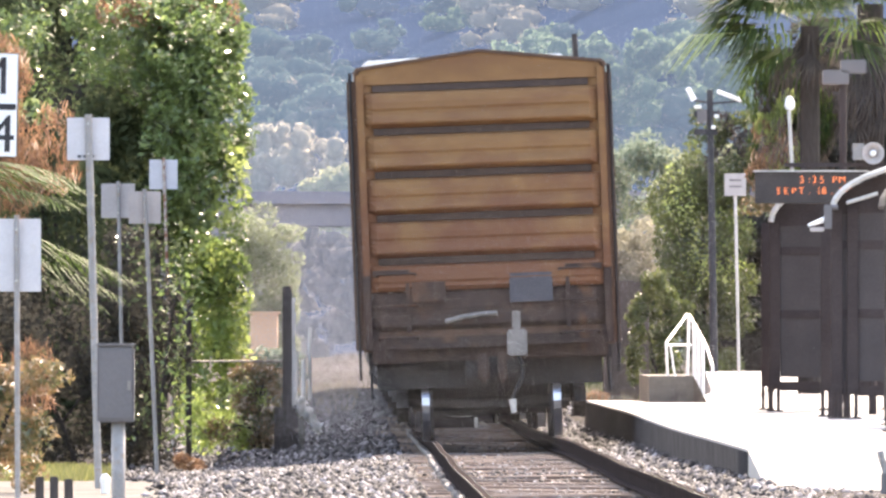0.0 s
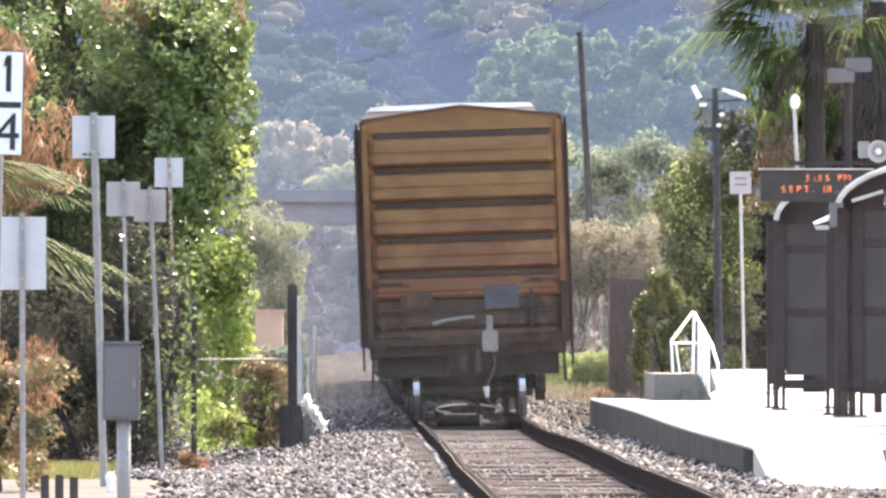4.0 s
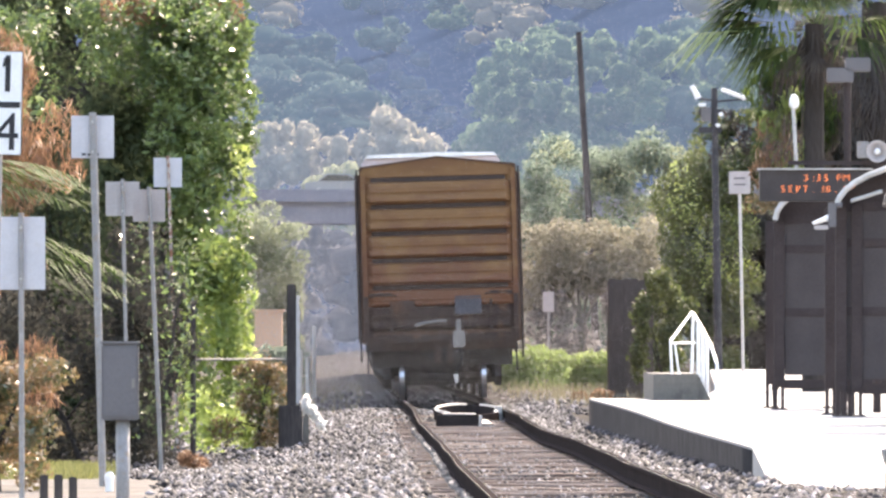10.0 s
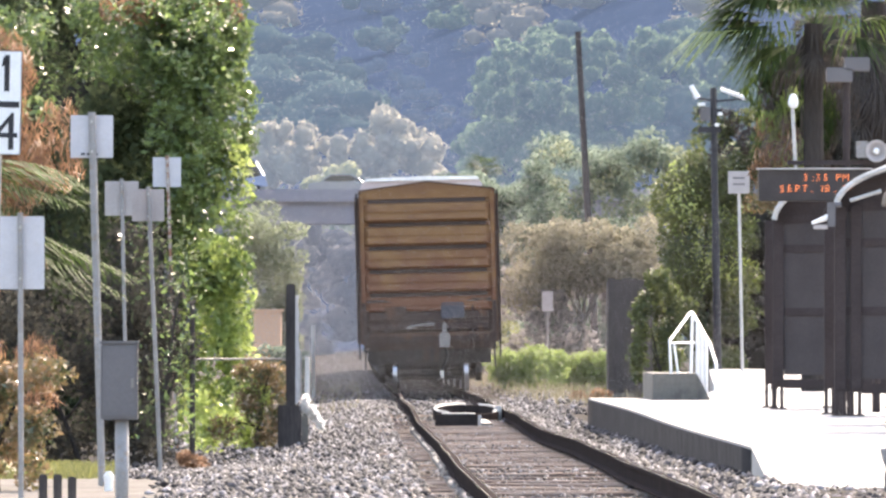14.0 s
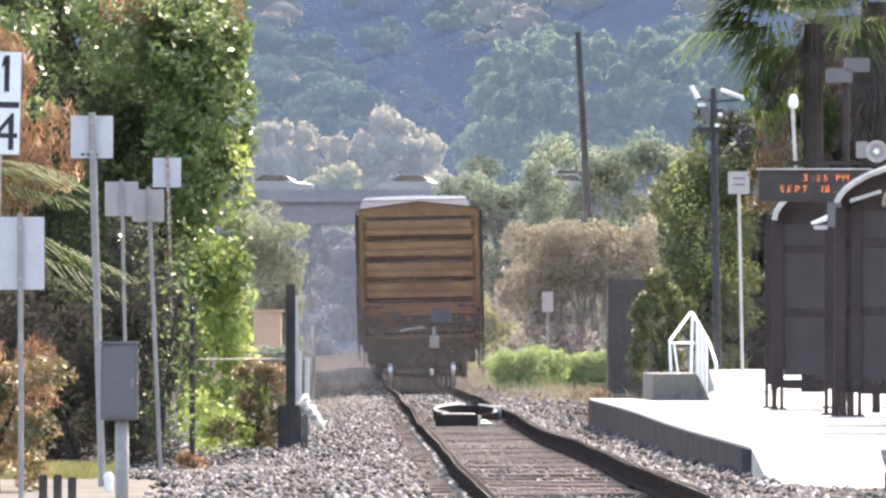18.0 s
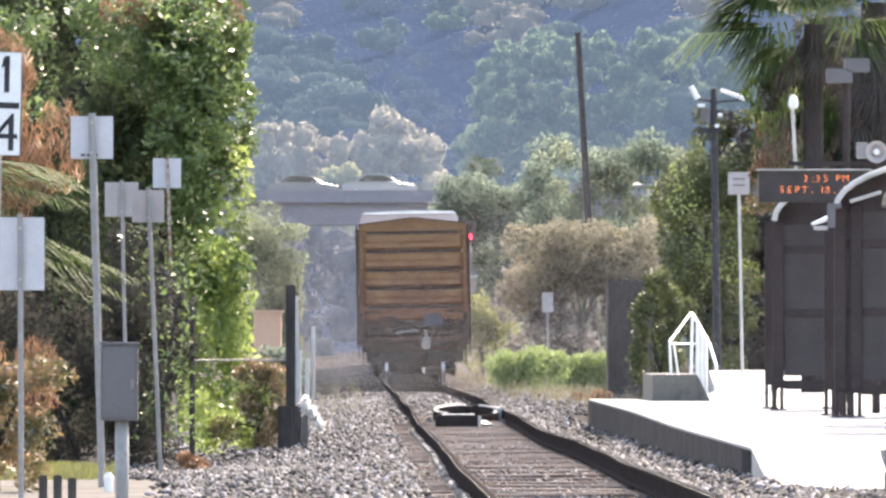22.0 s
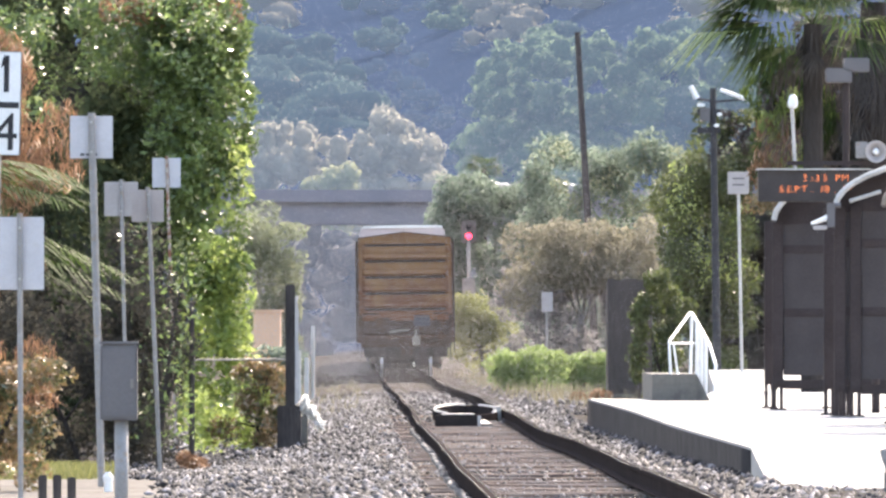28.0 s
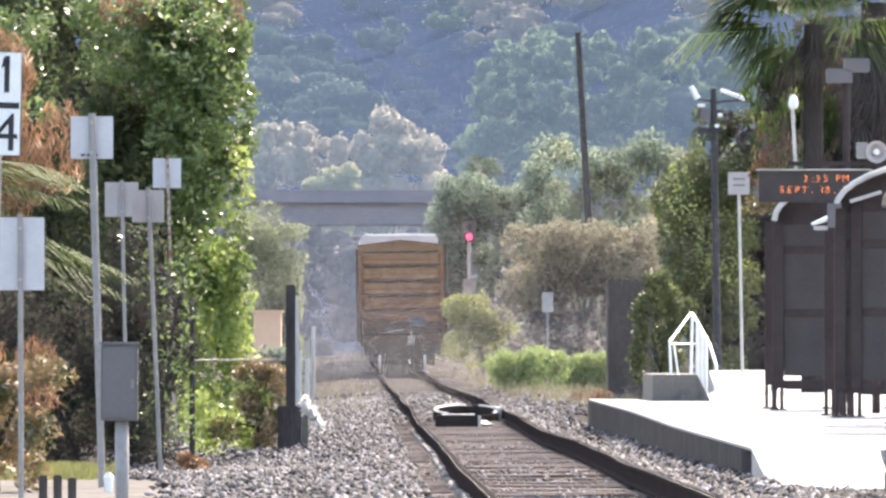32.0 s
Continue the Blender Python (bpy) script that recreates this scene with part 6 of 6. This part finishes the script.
def vehicle(kind, label, paint, at):
    t = thing(kind, label, {"box_truck": "truck", "pickup": "pickup"}.get(kind, "car"), at, "vehicles on the bridge")
    spec = {"sedan": (4.6, 1.45, [(0, 0.3), (0, 0.85), (0.9, 0.95), (3.2, 0.92), (4.5, 0.75), (4.6, 0.35)], [(0.75, 0.93), (1.35, 1.42), (2.7, 1.42), (3.45, 0.92)]),
            "van": (4.9, 1.8, [(0, 0.35), (0.05, 1.0), (3.6, 1.0), (4.8, 0.85), (4.9, 0.4)], [(0.08, 0.98), (0.25, 1.78), (3.1, 1.78), (3.95, 0.98)]),
            "pickup": (5.6, 1.8, [(0, 0.45), (0, 1.05), (2.2, 1.08), (4.3, 1.08), (5.5, 0.95), (5.6, 0.5)], [(2.2, 1.06), (2.3, 1.80), (3.6, 1.80), (4.35, 1.06)]),
            "box_truck": (7.4, 3.0, [(0, 0.6), (0, 0.9), (5.4, 0.95), (7.2, 1.3), (7.4, 0.6)], [(5.5, 0.95), (5.5, 2.3), (6.6, 2.3), (7.15, 1.3)])}[kind]
    ln, h, low, cab = spec

    def slice_(pts, half):
        bm = bmesh.new()
        a = [bm.verts.new((x, -half, z)) for x, z in pts]
        b = [bm.verts.new((x, half, z)) for x, z in pts]
        for i in range(len(pts)):
            bm.faces.new((a[i], a[(i + 1) % len(pts)], b[(i + 1) % len(pts)], b[i]))
        bm.faces.new(a[::-1])
        bm.faces.new(b)
        return bm
    part("body", slice_(low, 0.9), paint, t, bevel=0.06)
    part("cab", slice_(cab, 0.8), paint, t, bevel=0.06)
    # side glass and windscreen
    cx = sum(p[0] for p in cab) / 4
    g = [(cx + (x - cx) * 0.86, 1.0 * z if z > 1.3 else z + 0.06) for x, z in cab]
    g = [(x, z - 0.08 if z > 1.2 else z) for x, z in g]
    part("side_glass", slice_(g, 0.81), GLASS_DARK, t)
    (xa, za), (xb, zb) = cab[2], cab[3]
    # near-white metal, bowed across the car, added for windscreen and bonnet glints
    for name_, p_, q_, mat_, lb in (("windscreen", (xa + 0.10, za - 0.08), (xb + 0.04, zb + 0.05), SHINY_GLASS, "windscreen flashing in the sun"),
                                    ("bonnet", (low[-3][0] + 0.15, low[-3][1] + 0.02), (low[-2][0] - 0.05, low[-2][1] + 0.03), SHINY_GLASS, "polished bonnet flashing in the sun")):
        bm = bmesh.new()
        strip = [(-0.82, -0.30), (-0.72, -0.12), (-0.5, -0.04), (0.0, 0.0), (0.5, -0.04), (0.72, -0.12), (0.82, -0.30)]
        a = [bm.verts.new((p_[0], w_, p_[1] + d_)) for w_, d_ in strip]
        b = [bm.verts.new((q_[0], w_, q_[1] + d_ * 0.8)) for w_, d_ in strip]
        for i in range(len(strip) - 1):
            bm.faces.new((a[i], a[i + 1], b[i + 1], b[i]))
        part(name_, bm, mat_, t, lb, smooth=True)
    if kind == "box_truck":
        bm = bmesh.new()
        slab(bm, 0.0, 5.3, -1.1, 1.1, 0.95, 3.0)
        part("cargo_box", bm, paint, t, bevel=0.03)
    for x in (0.85, ln - 0.9):
        for s in (-1, 1):
            bm = bmesh.new()
            r = 0.45 if kind == "box_truck" else 0.33
            lathe(bm, [(r * 0.6, -0.1), (r, -0.09), (r, 0.09), (r * 0.6, 0.1)], "y", 14, (x, 0.8 * s, r))
            wheel = part("wheel", bm, TYRE, t)
            bm = bmesh.new()
            lathe(bm, [(r * 0.2, -0.11), (r * 0.55, -0.105), (r * 0.55, 0.105), (r * 0.2, 0.11)], "y", 12, (x, 0.8 * s, r))
            part("rim", bm, PALE_STEEL, wheel)
    return t


SHINY_GLASS = surface("sunlit_windscreen", (0.85, 0.87, 0.9), (0.92, 0.93, 0.95), 0.32, 1.0, scale=2, fine=5, bump=0.0)


def auto_paint(name, c):
    return surface(name, c, tuple(min(1, v * 1.15) for v in c), 0.3, 0.2, scale=1, fine=8, bump=0.0, spec=0.7)


# haze is put into these body colours, each greyed towards it
PAINTS = {"white": auto_paint("white_car_paint", (0.26, 0.265, 0.275)), "silver": auto_paint("silver_car_paint", (0.20, 0.205, 0.22)),
          "dark": auto_paint("dark_car_paint", (0.10, 0.10, 0.125)), "blue": auto_paint("slate_blue_truck_paint", (0.18, 0.23, 0.36)), "grey": auto_paint("grey_car_paint", (0.17, 0.172, 0.185))}
# the moment at which each one passes over the track, its kind and its lane; lane 2 runs the other way
TRAFFIC = [(3.10, "sedan", "silver", 0), (6.0, "sedan", "white", 0), (6.42, "sedan", "silver", 1), (7.12, "sedan", "white", 1), (7.32, "sedan", "silver", 0),
           (8.16, "sedan", "white", 0), (8.88, "sedan", "white", 1), (9.95, "sedan", "silver", 0), (10.60, "van", "grey", 1), (10.80, "sedan", "dark", 0),
           (13.66, "sedan", "dark", 0), (13.94, "sedan", "silver", 1), (14.30, "box_truck", "blue", 0), (16.46, "sedan", "white", 0), (16.62, "sedan", "silver", 1), (16.75, "sedan", "white", 0),
           (17.01, "sedan", "white", 1), (17.35, "sedan", "silver", 0), (17.76, "sedan", "silver", 0), (18.12, "sedan", "silver", 0), (18.45, "van", "white", 2),
           (19.36, "pickup", "white", 0), (20.18, "sedan", "dark", 0), (20.32, "sedan", "white", 1), (20.46, "sedan", "white", 2), (21.25, "sedan", "dark", 0), (21.85, "sedan", "white", 0),
           (22.05, "sedan", "grey", 1), (22.58, "sedan", "silver", 2), (24.01, "sedan", "white", 0), (24.82, "sedan", "dark", 0),
           (27.42, "sedan", "white", 1), (27.60, "sedan", "white", 0), (30.44, "sedan", "silver", 1), (30.92, "sedan", "dark", 0)]
ROAD_SPEED, BACK_SPEED = 23.5, -23.5
WORDS = {"sedan": "sedan", "van": "van", "pickup": "pickup truck", "box_truck": "box truck"}
LENGTHS = {"sedan": 4.6, "van": 4.9, "pickup": 5.6, "box_truck": 7.4}
masters, vehicles = {}, []
for when, kind_, paint_, lane in TRAFFIC:
    here = pose(-ROAD_SPEED * when - 1.94 - LENGTHS[kind_] / 2, ROAD_Y + (2.3 if lane == 0 else 6.2), ROAD_Z)
    if lane == 2:
        here = pose(2.6 + LENGTHS[kind_] / 2 - BACK_SPEED * when, ROAD_Y + 6.2, ROAD_Z, 0, 0, 180)
    key = (kind_, paint_)
    if key in masters:
        v_ = copy_thing(masters[key], here)
    else:
        v_ = vehicle(kind_, paint_.replace("dark", "dark-coloured") + " " + WORDS[kind_] + " driving across the bridge", PAINTS[paint_], here.translation)
        if lane == 2:
            v_.matrix_world = here
        masters[key] = v_
    vehicles.append((here.translation.x, lane, v_))

# ---- dust in the air ----


def motes(name, at, size):
    """Tiny flakes, one at each place, turned every way."""
    n = len(at)
    u = RNG.normal(size=(n, 3))
    u /= np.linalg.norm(u, axis=1)[:, None]
    v = np.cross(u, RNG.normal(size=(n, 3)))
    v /= np.linalg.norm(v, axis=1)[:, None]
    s = (size * (0.6 + 0.8 * RNG.random(n)))[:, None]
    verts = np.stack([at - u * s - v * s, at + u * s - v * s, at + v * s * 1.2], 1).reshape(-1, 3)
    return raw_mesh(name, verts, np.arange(n * 3).reshape(-1, 3), MOTE)


def build_dust():
    """Fine dust whirled up beside and behind the last car, thickest near the ground."""
    n = 140000
    at = np.stack([-2.0 + RNG.normal(0, 0.5, n), RNG.uniform(-4, 32, n), np.abs(RNG.normal(0.3, 1.7, n))], 1)
    m = 60000
    tail = np.stack([RNG.normal(-0.25, 1.1, m), RNG.uniform(-12, -0.6, m), np.abs(RNG.normal(0, 1.7, m))], 1)
    at = np.concatenate([at, tail])
    ob = tagged(new("dust_cloud", motes("dust_cloud", at, 0.0018)), "fine pale dust stirred up around the last car", "dust", kind="stuff")
    return ob


def build_haze():
    """The thin dust that hangs over the line long after the train."""
    # flakes added to stand for dust and haze in the air
    n = 340000
    at = np.stack([RNG.uniform(-3.2, 9.5, n), RNG.uniform(212, 500, n), RNG.exponential(3.0, n) - 0.4], 1)
    # flake size grows with distance from the camera, so all look equally tiny
    grain = 1.5e-5 * at[:, 1]
    tagged(new("dust_haze", motes("dust_haze", at, grain)), "thin sunlit dust hanging over the line", "dust", kind="stuff")


dust = build_dust()
build_haze()

# ---- ballast, ties and grass ----
tie_mesh = {}


def build_ties():
    rr = random.Random(2)
    kinds = []
    for k in range(5):
        bm = bmesh.new()
        slab(bm, -1.3 - 0.03 * k, 1.3 + 0.02 * k, -0.11, 0.11, -0.17, 0.0)
        bmesh.ops.bevel(bm, geom=bm.edges[:], offset=0.012, segments=1, affect="EDGES")
        kinds.append(mesh_of("tie", bm, TIE_WOOD))
    y, n = 84.0, 0
    while n < 280:
        ob = new("tie", kinds[rr.randrange(5)])
        ob.parent = track
        ob.matrix_basis = pose(TRACK_X + rr.uniform(-0.05, 0.05), y, rail_z(y) - 0.165 + rr.uniform(-0.03, 0.012), 0, rr.uniform(-0.8, 0.8), rr.uniform(-2.2, 2.2))
        y += 0.5 + rr.uniform(-0.05, 0.05)
        n += 1


build_ties()


def build_anchors():
    """Worn anchors and spike heads along the outer foot of the near rail."""
    rr = random.Random(31)
    kinds = []
    for k in range(4):
        bm = bmesh.new()
        slab(bm, -0.022 - 0.006 * k, 0.018, -0.06, 0.06, 0.0, 0.02 + 0.01 * k)
        bmesh.ops.bevel(bm, geom=bm.edges[:], offset=0.01, segments=1, affect="EDGES")
        kinds.append(mesh_of("rail_anchor", bm, WORN_IRON))
    y = 92.0
    while y < 190:
        ob = new("rail_anchor", kinds[rr.randrange(4)])
        ob.parent = track
        sway = 0.022 * math.sin(y * 0.10 - 0.752) + 0.006 * math.sin(y * 0.27)
        ob.matrix_basis = pose(TRACK_X - 0.752 + sway - 0.078 + rr.uniform(-0.012, 0.012), y, rail_z(y) - 0.165, rr.uniform(-6, 6), rr.uniform(-8, 8), rr.uniform(-15, 15))
        y += rr.choice((0.5, 0.5, 0.5, 1.0))


build_anchors()
stones("ballast", 40000, (-3.4, 0.62), (80, 300), 0.037, 0.035, STONE, "loose grey crushed-rock ballast beside the track",
       skip=lambda x, y: x > np.interp(y, (80, 112, 126, 141, 155, 170), (-1.55, -1.62, -1.85, -2.25, -2.7, -3.5)) + RNG.normal(0, 0.09, len(x)))
stones("ballast", 14500, (2.6, 3.42), (80, 260), 0.042, 0.045, STONE, "grey ballast between the rail and the platform")
stones("ballast", 11000, (0.5, 2.95), (80, 330), 0.026, 0.012, STONE, "small stones between the ties")
stones("ballast", 6000, (-3.5, 6.5), (205, 340), 0.05, 0.02, STONE, "scattered rocks along the far ballast")
stones("gravel", 4500, (3.3, 9), (92, 103.6), 0.032, -0.06, STONE, "coarse gravel before the platform ramp")


def build_grass(n, xr, yr, tall, material, label):
    x, y = RNG.uniform(*xr, n), RNG.uniform(*yr, n)
    keep = np.array([noise.noise((a * 0.9, b * 0.12, 7.0)) > -0.1 for a, b in zip(x, y)])
    x, y = x[keep], y[keep]
    n = len(x)
    z = np.array([ground_z(a, b) for a, b in zip(x, y)])
    a = RNG.uniform(0, math.tau, n)
    h = tall * (0.4 + 0.6 * RNG.random(n))
    w = np.stack([np.cos(a), np.sin(a), np.zeros(n)], 1) * 0.012
    c = np.stack([x, y, z], 1)
    tip = c + np.stack([RNG.normal(0, 0.05, n), RNG.normal(0, 0.05, n), h], 1)
    verts = np.stack([c - w, c + w, tip + w * 0.2, tip - w * 0.2], 1).reshape(-1, 3)
    tagged(new("grass", raw_mesh("grass", verts, np.arange(n * 4).reshape(-1, 4), material)), label, "grass", kind="stuff")


build_grass(4800, (-4.4, -3.0), (136, 164), 0.20, GRASS, "dry yellow-green verge grass")
build_grass(1600, (-3.4, 0.2), (225, 420), 0.22, DRY_GRASS, "thin dry grass along the far verge")
build_grass(4000, (3.3, 8.0), (225, 420), 0.34, DRY_GRASS, "thin dry grass along the far verge")

# ---- what moves ----
TRAIN_SPEED = 9.2


def train_y(t):
    return 151.7 + TRAIN_SPEED * t


def train_roll(t):
    return -2.2 + 1.4 * min(1, t / 26)


def motions():
    times = [0, 2, 4, 6, 8, 10, 12, 14, 16, 18, 20, 22, 24, 26, 28, 30, 32]
    for body, wheels, ahead in ((boxcar, boxcar_wheels, 0.0), (leading_car, leading_wheels, 18.6), *further_cars):
        rows = []
        for t in times:
            y = train_y(t) + ahead
            rows.append((t, pose(TRACK_X, y, rail_z(y) + 0.015, 0, train_roll(t), 0)))
        walk(body, rows)
        for w in wheels:
            here = w.location.copy()
            walk(w, [(k / 15, pose(*here, -math.degrees(TRAIN_SPEED / 15 / 0.42) * k % 360, 0, 0)) for k in range(481)])
    walk(dust, [(t, pose(TRACK_X, train_y(t), rail_z(train_y(t)))) for t in times])
    for x0, lane, v in vehicles:
        y = ROAD_Y + (2.3 if lane == 0 else 6.2)
        v_x = BACK_SPEED if lane == 2 else ROAD_SPEED
        walk(v, [(t, pose(x0 + v_x * t, y, ROAD_Z, 0, 0, 180 if lane == 2 else 0)) for t in (0, 16, 32)])


motions()
